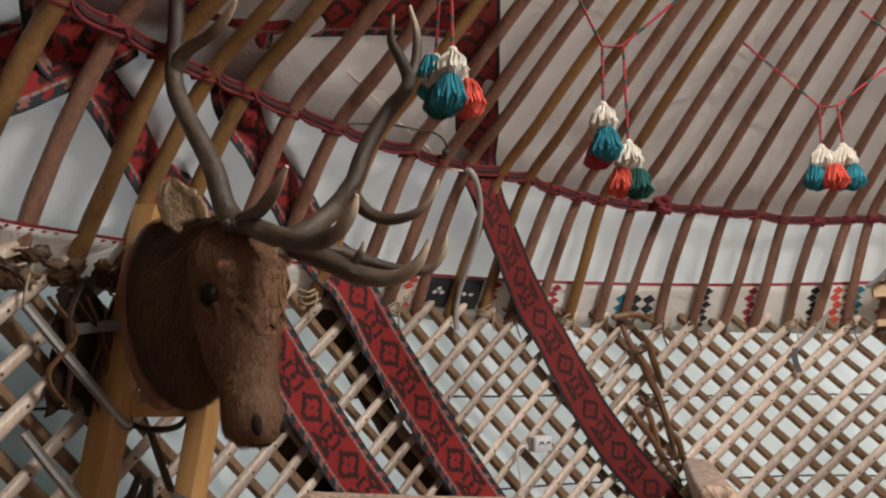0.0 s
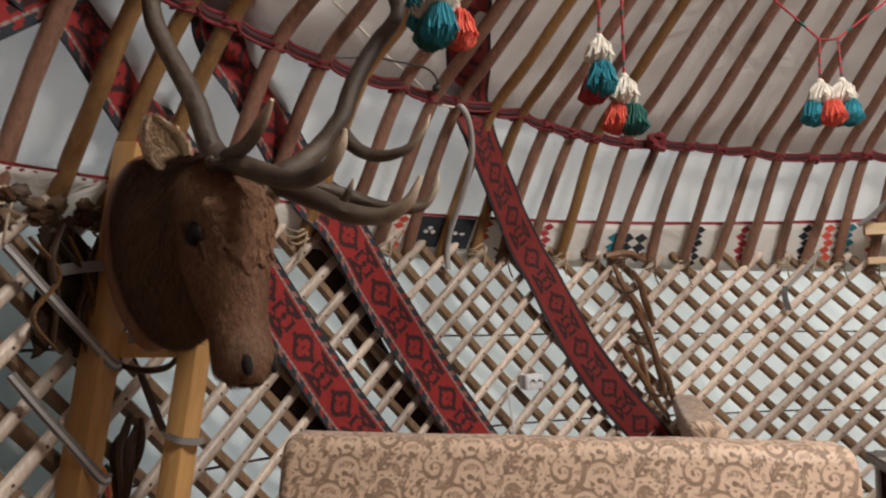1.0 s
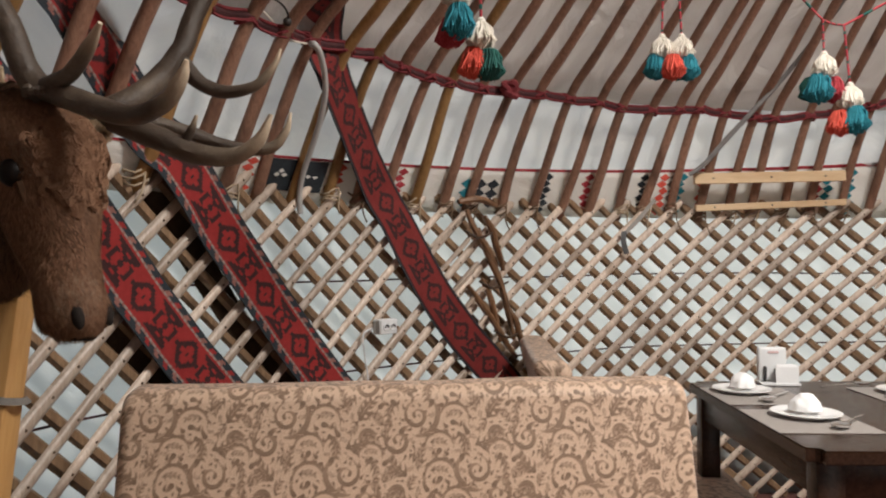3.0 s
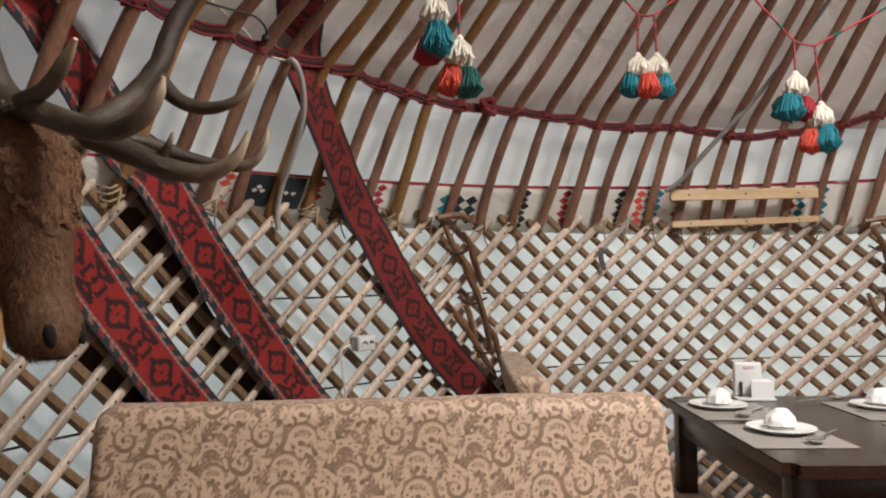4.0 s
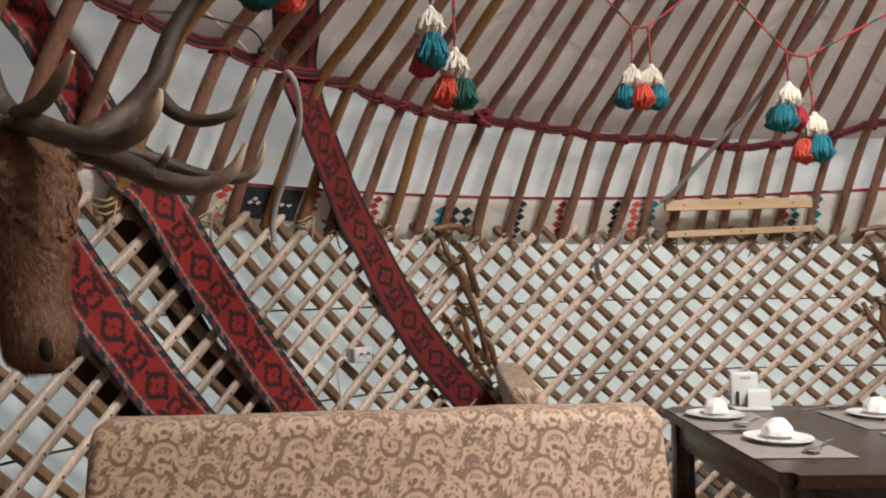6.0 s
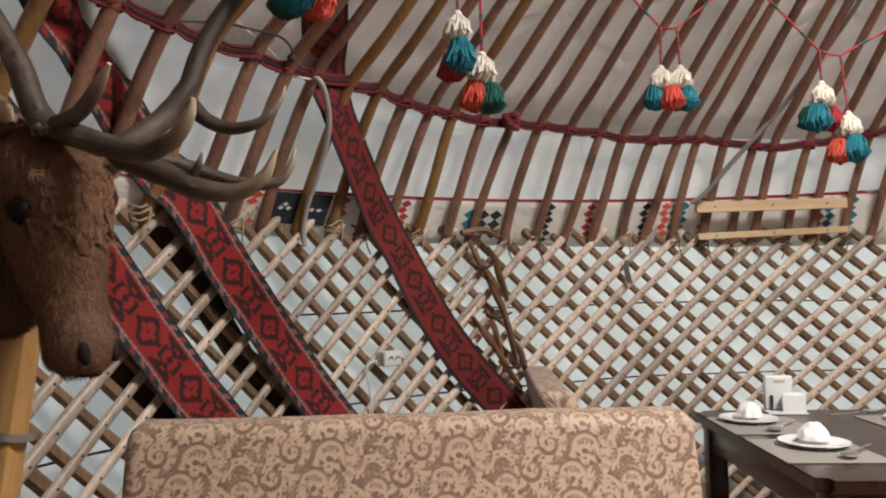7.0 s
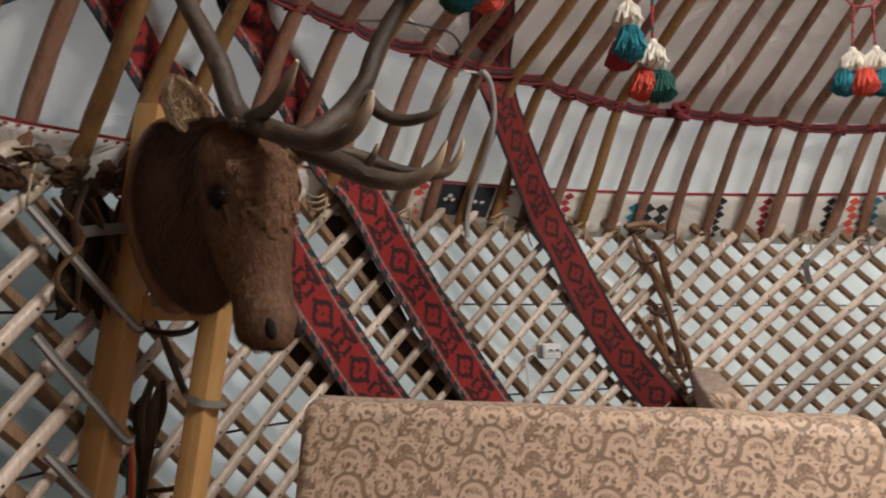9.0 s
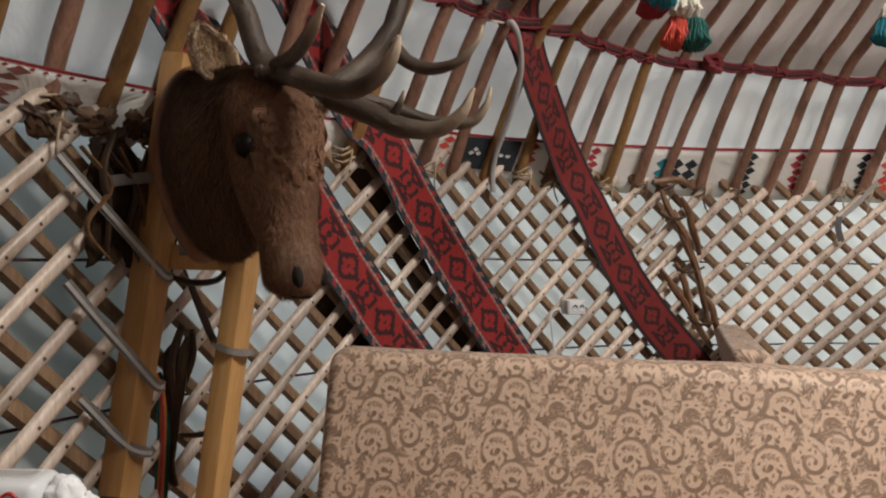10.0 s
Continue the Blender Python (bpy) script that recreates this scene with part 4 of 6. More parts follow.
# ---- wooden stand with the mounted deer head ----
def squared_post(name, top, foot, w, d, parent, rz=0):
    """A planed squared post between two points."""
    top, foot = Vector(top), Vector(foot)
    ax = (top - foot).normalized()
    sx = Vector((math.cos(radians(rz)), math.sin(radians(rz)), 0))
    sx = (sx - ax * sx.dot(ax)).normalized()
    sy = ax.cross(sx)
    L = (top - foot).length
    bm = bmesh.new()
    box(bm, -w / 2, w / 2, -d / 2, d / 2, 0, L, 0.004, 2)
    ob = part(name, bm, M_PINE, parent)
    ob.matrix_basis = Matrix(((sx.x, sy.x, ax.x, foot.x), (sx.y, sy.y, ax.y, foot.y), (sx.z, sy.z, ax.z, foot.z), (0, 0, 0, 1)))
    return ob


stand = thing("wooden_stand", "yellow pine stand of two leaning posts and a crossbar", "stand")
squared_post("post", (-1.130, 1.530, 1.655), (-1.262, 1.388, 0.0), 0.062, 0.07, stand)
squared_post("post", (-0.988, 1.600, 1.20), (-1.070, 1.475, 0.0), 0.050, 0.07, stand)
bm = bmesh.new()
box(bm, -0.11, 0.11, -0.018, 0.018, -0.03, 0.03, 0.003)
cb = part("crossbar", bm, M_PINE, stand)
cb.matrix_basis = pose(-1.075, 1.555, 1.175, 0, 0, 22)
bm = bmesh.new()
box(bm, -0.10, 0.10, -0.018, 0.018, -0.03, 0.03, 0.003)
cb = part("crossbar", bm, M_PINE, stand)
cb.matrix_basis = pose(-1.10, 1.47, 0.30, 0, 0, 22)

deer = thing("mounted_deer_head", "mounted brown deer head, branching antlers, on a wooden plaque", "deer head")
# plaque: shield outline, facing along the neck
FACE = Vector((0.90, -0.42, 0.10)).normalized()
ACROSS = Vector((0, 0, 1)).cross(FACE).normalized()
UPW = FACE.cross(ACROSS).normalized()
PLQ = Vector((-1.030, 1.478, 1.392))
bm = bmesh.new()
outline = []
for k in range(40):
    u = 2 * math.pi * k / 40
    y = math.sin(u)
    wdt = 0.112 * (1 - 0.28 * max(-y, 0) ** 1.5)
    outline.append((wdt * math.cos(u), 0.230 * y))
loft(bm, [[PLQ + ACROSS * (x * s) + UPW * (y * s) + FACE * o for x, y in outline] for s, o in ((1.0, -0.022), (1.0, -0.004), (0.96, 0.006), (0.90, 0.010))])
part("plaque", bm, M_PLAQUE, deer, "dark varnished wooden shield")


def ellipse(c, ax, wx, wz, n=28, top=1.0, squash=0.0):
    """Ring round c, square to ax; wx sideways, wz along the profile."""
    ax = Vector(ax).normalized()
    sx = HEAD_SIDE - ax * HEAD_SIDE.dot(ax)
    sx.normalize()
    sy = ax.cross(sx)
    out = []
    for k in range(n):
        u = 2 * math.pi * k / n
        r = 1 - squash * math.sin(u) ** 2 * (1 if math.sin(u) > 0 else 0)
        out.append(Vector(c) + sx * (wx * math.cos(u) * r) + sy * (wz * math.sin(u)))
    return out


# the head looks out from the plaque and hangs down
LOOK = Vector((0.90, -0.43, 0)).normalized()
HEAD_SIDE = Vector((LOOK.y, -LOOK.x, 0)) * -1.0


def at_head(f, u, s=0.0):
    """A place by distance forward of the poll, up, and sideways."""
    return POLL + LOOK * f + Vector((0, 0, u)) + HEAD_SIDE * s


POLL = Vector((-0.825, 1.395, 1.525))


def skin_faces(bm):
    """Corners and normal of each face, with the running sum of areas, to sow hair evenly."""
    bm.normal_update()
    faces = [([v.co.copy() for v in f.verts], f.normal.copy()) for f in bm.faces]
    return faces, list(itertools.accumulate(f.calc_area() for f in bm.faces))


def fur_skin(bm, amount, scale):
    bm.normal_update()
    for v in bm.verts:
        v.co += v.normal * (amount * (noise.noise(v.co * scale) + 0.5 * noise.noise(v.co * scale * 2.7)))


bm = bmesh.new()
NECK = [(-0.212, -0.132, 0.120, 0.222), (-0.17, -0.130, 0.128, 0.226), (-0.11, -0.120, 0.122, 0.205), (-0.05, -0.098, 0.108, 0.170), (0.0, -0.072, 0.098, 0.138), (0.035, -0.075, 0.094, 0.112)]
rows = smooth_path(NECK, 5)
loft(bm, [ellipse(at_head(f, u), LOOK + Vector((0, 0, 0.25)), w, h) for f, u, w, h in rows])
bmesh.ops.recalc_face_normals(bm, faces=bm.faces[:])
fur_skin(bm, 0.005, 11)
neck_faces = skin_faces(bm)
part("neck", bm, M_FUR_DARK, deer, "brown shaggy neck, darkened for shade")

bm = bmesh.new()
SKULL = [(-0.045, 0.03, 0.040, 0.030), (-0.02, 0.005, 0.082, 0.068), (0.005, -0.05, 0.100, 0.098), (0.020, -0.105, 0.100, 0.106), (0.036, -0.16, 0.088, 0.100), (0.056, -0.22, 0.072, 0.088),
         (0.074, -0.28, 0.057, 0.070), (0.092, -0.33, 0.056, 0.067), (0.104, -0.365, 0.060, 0.068), (0.110, -0.395, 0.055, 0.060), (0.112, -0.417, 0.030, 0.034)]
rows = smooth_path(SKULL, 5)
secs = []
for i, (f, u, w, h) in enumerate(rows):
    nx, pv = rows[min(i + 1, len(rows) - 1)], rows[max(i - 1, 0)]
    secs.append(ellipse(at_head(f, u), LOOK * (nx[0] - pv[0]) + Vector((0, 0, nx[1] - pv[1])), w, h, 32))
loft(bm, secs)
bmesh.ops.recalc_face_normals(bm, faces=bm.faces[:])
for v in bm.verts:
    d = v.co - POLL
    # hollow round the eyes, brow ridge
    for sgn in (-1, 1):
        e = at_head(0.055, -0.115, 0.092 * sgn)
        k = math.exp(-((v.co - e).length / 0.035) ** 2)
        v.co -= HEAD_SIDE * (sgn * 0.012 * k)
        b = at_head(0.075, -0.075, 0.07 * sgn)
        v.co += (LOOK * 0.5 + HEAD_SIDE * sgn * 0.5) * (0.012 * math.exp(-((v.co - b).length / 0.03) ** 2))
fur_skin(bm, 0.0042, 17)
skin = BVHTree.FromBMesh(bm)
head_faces = skin_faces(bm)
part("head", bm, M_FUR, deer)
# curly tuft on the forehead
bm = bmesh.new()
rng = random.Random(3)
for k in range(240):
    u = rng.uniform(-0.15, 0.01) - abs(rng.gauss(0, 0.02))
    sd = rng.gauss(0, 0.050 + 0.12 * (u + 0.06))
    p, n, _, _ = skin.find_nearest(at_head(0.16, u, sd))
    r, a0 = rng.uniform(0.009, 0.018), rng.uniform(0, 6)
    sx = n.cross(Vector((0, 0, 1))).normalized()
    sy = n.cross(sx)
    # each curl is a lock of a few strands
    for f in range(7):
        o = sx * rng.uniform(-0.005, 0.005) + sy * rng.uniform(-0.005, 0.005)
        rf = r * rng.uniform(0.75, 1.1)
        tube(bm, [(*(p + o + sx * (rf * math.cos(a0 + q * 0.9)) + sy * (rf * math.sin(a0 + q * 0.9)) + n * (0.001 + 0.0075 * math.sin(q * 0.62))), 0.0017 - 0.00022 * q) for q in range(6)], sides=4)
tagged(part("forelock", bm, M_FUR, deer, "curly brown forehead tuft"), kind="stuff")


def hair(name, sown, n, length, material, seed, fine):
    """Short hair locks lying down over the skin."""
    rg = random.Random(seed)
    bm = bmesh.new()
    faces, sums = sown
    for cs, nn in rg.choices(faces, cum_weights=sums, k=n):
        gu, gv = rg.random(), rg.random()
        p = cs[0].lerp(cs[1], gu).lerp(cs[-1].lerp(cs[-2], gu), gv)
        flow = noise.noise(p * 9)
        dwn = Vector((0, 0, -1)) + LOOK * (rg.uniform(-0.3, 0.6) + flow) + HEAD_SIDE * (rg.uniform(-0.6, 0.6) + 0.9 * flow)
        dwn = (dwn - nn * dwn.dot(nn)).normalized()
        w = dwn.cross(nn) * (rg.uniform(0.0012, 0.0028) * fine)
        L = length * rg.uniform(0.6, 1.3)
        lift = rg.uniform(0.001, 0.2 * length)
        a, b2 = bm.verts.new(p + w - nn * 0.001), bm.verts.new(p - w - nn * 0.001)
        c, e = bm.verts.new(p + dwn * (L * 0.5) + nn * lift + w * 0.8), bm.verts.new(p + dwn * (L * 0.5) + nn * lift - w * 0.8)
        t = bm.verts.new(p + dwn * L + nn * (lift * 1.1))
        bm.faces.new((a, b2, e, c))
        bm.faces.new((c, e, t))
    return tagged(part(name, bm, material, deer, smooth=False), kind="stuff")


def hair_material(name, a, b):
    m, nt, bs = nodes_of(name)
    geo = nt.nodes.new("ShaderNodeNewGeometry")
    nt.links.new(mix_node(nt, geo.outputs["Random Per Island"], a, b), bs.inputs["Base Color"])
    bs.inputs["Roughness"].default_value = 0.7
    bs.inputs["Specular IOR Level"].default_value = 0.25
    return m


# neck hair is toned below the face hair to carry the neck's shade
hair("neck_hair", neck_faces, 32000, 0.034, hair_material("neck_hair", (0.034, 0.018, 0.011), (0.17, 0.092, 0.053)), 2, 0.34)
hair("face_hair", head_faces, 46000, 0.017, hair_material("face_hair", (0.075, 0.036, 0.020), (0.32, 0.168, 0.098)), 5, 0.27)
def near(sown, c, r):
    """The faces of a skin that lie round a place."""
    keep = [(cs, n) for cs, n in sown[0] if (sum(cs, Vector()) / len(cs) - c).length < r]
    return keep, list(itertools.accumulate((cs[1] - cs[0]).cross(cs[-1] - cs[0]).length for cs, _ in keep))


M_HAIR_PALE = hair_material("pale_hair", (0.20, 0.13, 0.085), (0.42, 0.30, 0.21))
hair("nose_hair", near(head_faces, at_head(0.155, -0.335, -0.025), 0.042), 1500, 0.009, M_HAIR_PALE, 12, 0.17)
for sgn in (-1, 1):
    hair("brow_hair", near(head_faces, at_head(0.085, -0.085, 0.085 * sgn), 0.036), 1100, 0.012, M_HAIR_PALE, 14 + sgn, 0.17)
    hair("nose_hair", near(head_faces, at_head(0.150, -0.340, 0.055 * sgn), 0.030), 700, 0.009, M_HAIR_PALE, 18 + sgn, 0.17)
NOSTRIL = {q: skin.find_nearest(at_head(0.19, -0.372, q * 0.050))[0] for q in (-1, 1)}
for sgn in (-1, 1):
    bm = bmesh.new()
    bmesh.ops.create_uvsphere(bm, u_segments=16, v_segments=10, radius=0.027, matrix=Matrix.Diagonal((0.9, 0.9, 1.0, 1)))
    bm.transform(Matrix.Translation(at_head(0.052, -0.118, 0.079 * sgn)))
    part("glass_eye", bm, M_GLASS_EYE, deer, "dark glass eye")
    bm = bmesh.new()
    e = at_head(0.052, -0.118, 0.086 * sgn)
    for arc, lift in ((1, 0.010), (-1, -0.008)):
        tube(bm, smooth_path([tuple(e + LOOK * x + Vector((0, 0, arc * (0.018 - 22 * x * x) )) + HEAD_SIDE * (sgn * (-0.001 - 8 * x * x))) + (0.0045,) for x in (-0.026, -0.012, 0, 0.012, 0.026)], 3), sides=6)
    part("eyelid", bm, M_FUR_DARK, deer)
    bm = bmesh.new()
    duct = []
    for q in range(5):
        p, n, _, _ = skin.find_nearest(at_head(0.075 + 0.009 * q, -0.130 - 0.013 * q, sgn * 0.14))
        duct.append((*(p - n * 0.002), 0.011 - 0.0016 * q))
    tube(bm, smooth_path(duct, 3), sides=6)
    part("tear_groove", bm, M_FUR_DARK, deer, "dark groove below the eye")
    bm = bmesh.new()
    bmesh.ops.create_uvsphere(bm, u_segments=12, v_segments=8, radius=1)
    for v in bm.verts:
        v.co = NOSTRIL[sgn] - LOOK * 0.002 - HEAD_SIDE * (0.002 * sgn) + LOOK * (v.co.x * 0.014 - v.co.z * 0.007) + Vector((0, 0, v.co.z * 0.024)) + HEAD_SIDE * (v.co.y * 0.011)
    part("nostril", bm, M_NOSE, deer, "dark nostril")
bm = bmesh.new()
tube(bm, smooth_path([(*(skin.find_nearest(at_head(0.16, -0.47, q))[0]), 0.005) for q in (-0.06, -0.03, 0, 0.03, 0.06)], 4), sides=6)
part("mouth", bm, M_NOSE, deer, "dark mouth line")


M_EAR_HAIR = hair_material("ear_hair", (0.36, 0.25, 0.15), (0.72, 0.58, 0.42))


def ear(sgn, base, tip):
    bm = bmesh.new()
    base, tip = Vector(base), Vector(tip)
    ax = (tip - base).normalized()
    w = ax.cross(LOOK + Vector((0, 0, 0.2))).normalized()
    o = ax.cross(w).normalized()
    secs = []
    for s, wd in ((0, 0.024), (0.2, 0.044), (0.45, 0.056), (0.7, 0.048), (0.9, 0.026), (1.0, 0.005)):
        c = base.lerp(tip, s)
        ring = []
        for k in range(17):
            q = math.pi * (k / 16) + 0.0
            ring.append(c + w * (wd * math.cos(q)) + o * (wd * 0.7 * math.sin(q)))
        for k in range(15, 0, -1):
            q = math.pi * (k / 16)
            ring.append(c + w * (wd * 0.86 * math.cos(q)) + o * (wd * 0.5 * math.sin(q)))
        secs.append(ring)
    loft(bm, secs)
    bmesh.ops.recalc_face_normals(bm, faces=bm.faces[:])
    fur_skin(bm, 0.0015, 30)
    rg = random.Random(sgn + 9)
    faces = [f for f in bm.faces if f.calc_area() < 0.002]
    locks = bmesh.new()
    for _ in range(3500):
        f = rg.choice(faces)
        if len(f.verts) != 4:
            continue
        c0, c1, c2, c3 = (v.co for v in f.verts)
        gu, gv = rg.random(), rg.random()
        p = c0.lerp(c1, gu).lerp(c3.lerp(c2, gu), gv)
        n = f.normal
        d = (ax + w * rg.uniform(-0.5, 0.5) + n * rg.uniform(0.1, 0.5)).normalized()
        wd = d.cross(n).normalized() * rg.uniform(0.0004, 0.0010)
        L = rg.uniform(0.008, 0.017)
        vs = [locks.verts.new(q) for q in (p + wd, p - wd, p + d * L * 0.6 - wd * 0.7 + n * 0.003, p + d * L, p + d * L * 0.6 + wd * 0.7 + n * 0.003)]
        locks.faces.new(vs)
    q = part("ear", bm, M_EAR, deer, "pale-lined ear")
    tagged(part("ear_hair", locks, M_EAR_HAIR, q, smooth=False), kind="stuff")


ear(-1, (-0.921, 1.420, 1.556), (-0.976, 1.373, 1.671))
ear(1, tuple(POLL + LOOK * -0.04 + HEAD_SIDE * 0.09), tuple(POLL + LOOK * -0.06 + HEAD_SIDE * 0.09 * 2.4 + Vector((0, 0, 0.05))))


def antler_piece(name, ctrl, parent, pale_from=0.50):
    """One beam or tine along (x, y, z, radius) points, its tip rubbed pale."""
    bm = bmesh.new()
    lay = bm.verts.layers.float.new("pale")
    path = smooth_path(ctrl, 7)
    rings = tube(bm, [tuple(p[:3]) + (max(p[3], 0.0025),) for p in path], sides=12, ridges=0.10, flat=0.92)
    for i, ring in enumerate(rings):
        s = i / (len(rings) - 1)
        for v in ring:
            v[lay] = max(0.0, (s - pale_from) / (1 - pale_from)) ** 1.2 * 1.1
    return part(name, bm, M_HORN, parent)


def antler(beam, tines, label):
    b = antler_piece("antler", beam, deer, 0.93)
    tagged(b, label)
    bm = bmesh.new()
    lay = bm.verts.layers.float.new("pale")
    c = Vector(beam[0][:3])
    rg = random.Random(5)
    for k in range(22):
        q = 2 * math.pi * k / 22
        p = c + Vector((0.032 * math.cos(q), 0.032 * math.sin(q), 0.006 * rg.uniform(-1, 1)))
        tmp = tube(bm, [(p.x, p.y, p.z - 0.008, 0.006), (p.x, p.y, p.z, 0.009), (p.x, p.y, p.z + 0.008, 0.004)], sides=6)
    part("burr", bm, M_HORN, b)
    for name, t in tines:
        antler_piece(name, t, b)


antler([(-0.769, 1.326, 1.555, 0.030), (-0.802, 1.322, 1.592, 0.027), (-0.830, 1.311, 1.677, 0.025), (-0.877, 1.304, 1.764, 0.023), (-0.918, 1.303, 1.834, 0.022), (-0.940, 1.306, 1.902, 0.021), (-0.943, 1.309, 1.998, 0.020), (-0.945, 1.306, 2.133, 0.017), (-0.911, 1.293, 2.259, 0.006)],
       [("tine", [(-0.940, 1.306, 1.902, 0.019), (-0.908, 1.296, 1.945, 0.016), (-0.838, 1.279, 1.969, 0.013), (-0.791, 1.264, 1.998, 0.010), (-0.761, 1.247, 2.024, 0.004)]),
        ("tine", [(-0.764, 1.316, 1.562, 0.018), (-0.696, 1.278, 1.577, 0.015), (-0.646, 1.243, 1.613, 0.012), (-0.612, 1.215, 1.644, 0.004)]),
        ("tine", [(-0.763, 1.327, 1.561, 0.026), (-0.678, 1.292, 1.527, 0.024), (-0.582, 1.258, 1.498, 0.020), (-0.512, 1.232, 1.512, 0.016), (-0.476, 1.214, 1.547, 0.012), (-0.461, 1.202, 1.576, 0.004)])], "brown ridged antler, pale tips")
antler([(-0.747, 1.480, 1.545, 0.030), (-0.702, 1.517, 1.579, 0.028), (-0.661, 1.569, 1.639, 0.026), (-0.627, 1.607, 1.714, 0.025), (-0.607, 1.637, 1.808, 0.024), (-0.566, 1.672, 1.909, 0.022), (-0.520, 1.700, 1.992, 0.020), (-0.532, 1.687, 2.050, 0.016), (-0.555, 1.662, 2.103, 0.012), (-0.542, 1.635, 2.157, 0.004)],
       [("tine", [(-0.520, 1.700, 1.992, 0.018), (-0.507, 1.723, 2.063, 0.015), (-0.506, 1.730, 2.145, 0.012), (-0.522, 1.713, 2.219, 0.005)]),
        ("tine", [(-0.713, 1.471, 1.529, 0.026), (-0.618, 1.459, 1.492, 0.026), (-0.542, 1.453, 1.460, 0.024), (-0.461, 1.443, 1.452, 0.019), (-0.408, 1.431, 1.481, 0.013), (-0.381, 1.419, 1.528, 0.004)]),
        ("tine", [(-0.705, 1.512, 1.546, 0.020), (-0.611, 1.560, 1.524, 0.018), (-0.522, 1.588, 1.494, 0.016), (-0.436, 1.600, 1.490, 0.013), (-0.397, 1.594, 1.525, 0.009), (-0.385, 1.589, 1.566, 0.003)]),
        ("tine", [(-0.563, 1.454, 1.483, 0.012), (-0.545, 1.444, 1.506, 0.008), (-0.531, 1.433, 1.531, 0.003)]),
        ("tine", [(-0.625, 1.603, 1.680, 0.020), (-0.583, 1.590, 1.633, 0.018), (-0.525, 1.588, 1.612, 0.016), (-0.460, 1.581, 1.622, 0.012), (-0.417, 1.575, 1.663, 0.008), (-0.402, 1.572, 1.698, 0.003)])], "brown ridged antler, pale tips")


# ---- hanging tassels ----
def yarn_tuft(name, c, r, h, mat, parent, seed, strands=150, neck=0.35):
    """A bunch of yarn, bound at the top, strands flaring downwards from c."""
    rg = random.Random(seed)
    bm = bmesh.new()
    c = Vector(c)
    for k in range(strands):
        a, q = rg.uniform(0, 6.283), math.sqrt(rg.random())
        d = Vector((math.cos(a), math.sin(a), 0))
        rr, hh = r * q, h * rg.uniform(0.88, 1.06)
        w = rg.uniform(-0.006, 0.006)
        tube(bm, [(*(c + d * (r * neck * q * 0.6)), 0.0024), (*(c + d * (rr * 0.72) + Vector((w, -w, -0.3 * hh))), 0.0034),
                  (*(c + d * rr + Vector((-w, w, -0.72 * hh))), 0.0034), (*(c + d * (rr * 0.72) + Vector((w, w, -hh * (1.02 - 0.16 * q)))), 0.002)], sides=4)
    bmesh.ops.create_uvsphere(bm, u_segments=14, v_segments=8, radius=1, matrix=Matrix.Translation(c + Vector((0, 0, -0.52 * h))) @ Matrix.Diagonal((r * 0.82, r * 0.82, h * 0.44, 1)))
    return part(name, bm, mat, parent)


def wrapped_cord(pts, parent, r=0.0042, name="cord", sag=0.0):
    """Red cord bound with green thread at intervals."""
    bm = bmesh.new()
    path = smooth_path(pts, 10)
    tube(bm, [(*p[:3], r) for p in path], sides=6)
    q = part(name, bm, M_YARN_CRIMSON, parent)
    bm = bmesh.new()
    n = len(path)
    for i in range(2, n - 2, 5):
        tube(bm, [(*path[i][:3], r * 1.18), (*path[i + 1][:3], r * 1.18)], sides=6)
    tagged(part("binding", bm, M_YARN_GREEN, q), kind="stuff")
    return q


def tassel(top1, top2, a, b, tufts_a, tufts_b, label, seed):
    root = thing("tassel", label, "tassel", "hanging tassels")
    wrapped_cord([top1, (Vector(top1) + Vector(top2)) / 2 + Vector((0, 0, -0.004)), top2], root)
    for top, head, tufts in ((top1, a, tufts_a), (top2, b, tufts_b)):
        wrapped_cord([top, (Vector(top) + Vector(head)) / 2, head], root)
        h = Vector(head) + Vector((0, 0, -0.004))
        bm = bmesh.new()
        bmesh.ops.create_uvsphere(bm, u_segments=12, v_segments=8, radius=0.013, matrix=Matrix.Translation(h))
        part("head_knot", bm, M_YARN_WHITE, root)
        yarn_tuft("white_tuft", h, 0.042, 0.085, M_YARN_WHITE, root, seed)
        for k, (dx, dy, dz, mat, s) in enumerate(tufts):
            yarn_tuft("pompom", h + Vector((dx, dy, dz)), 0.045 * s, 0.092 * s, mat, root, seed + k + 1, 190, 0.8)
    return root


T_A, T_B, T_C, T_D = [(0.692, 2.710, 2.196), (0.750, 2.710, 2.195), (0.689, 2.717, 2.051), (0.759, 2.717, 2.050)], [(1.211, 2.616, 2.066), (1.283, 2.617, 2.047), (1.216, 2.621, 1.952), (1.305, 2.626, 1.845)], [(-0.033, 2.049, 2.203), (0.026, 2.063, 2.207), (-0.037, 2.077, 2.035), (0.031, 2.113, 1.926)], [(-0.382, 1.622, 2.040), (-0.431, 1.614, 2.016)]
tassel(T_A[0], T_A[1], T_A[2], T_A[3], [(-0.022, 0, -0.062, M_YARN_TEAL, 1.0), (0.030, -0.03, -0.075, M_YARN_RED, 0.95)],
       [(0.018, 0, -0.066, M_YARN_TEAL, 1.0), (-0.01, 0.03, -0.066, M_YARN_GREEN, 0.9)], "cream, teal and scarlet yarn tassel on red cords", 10)
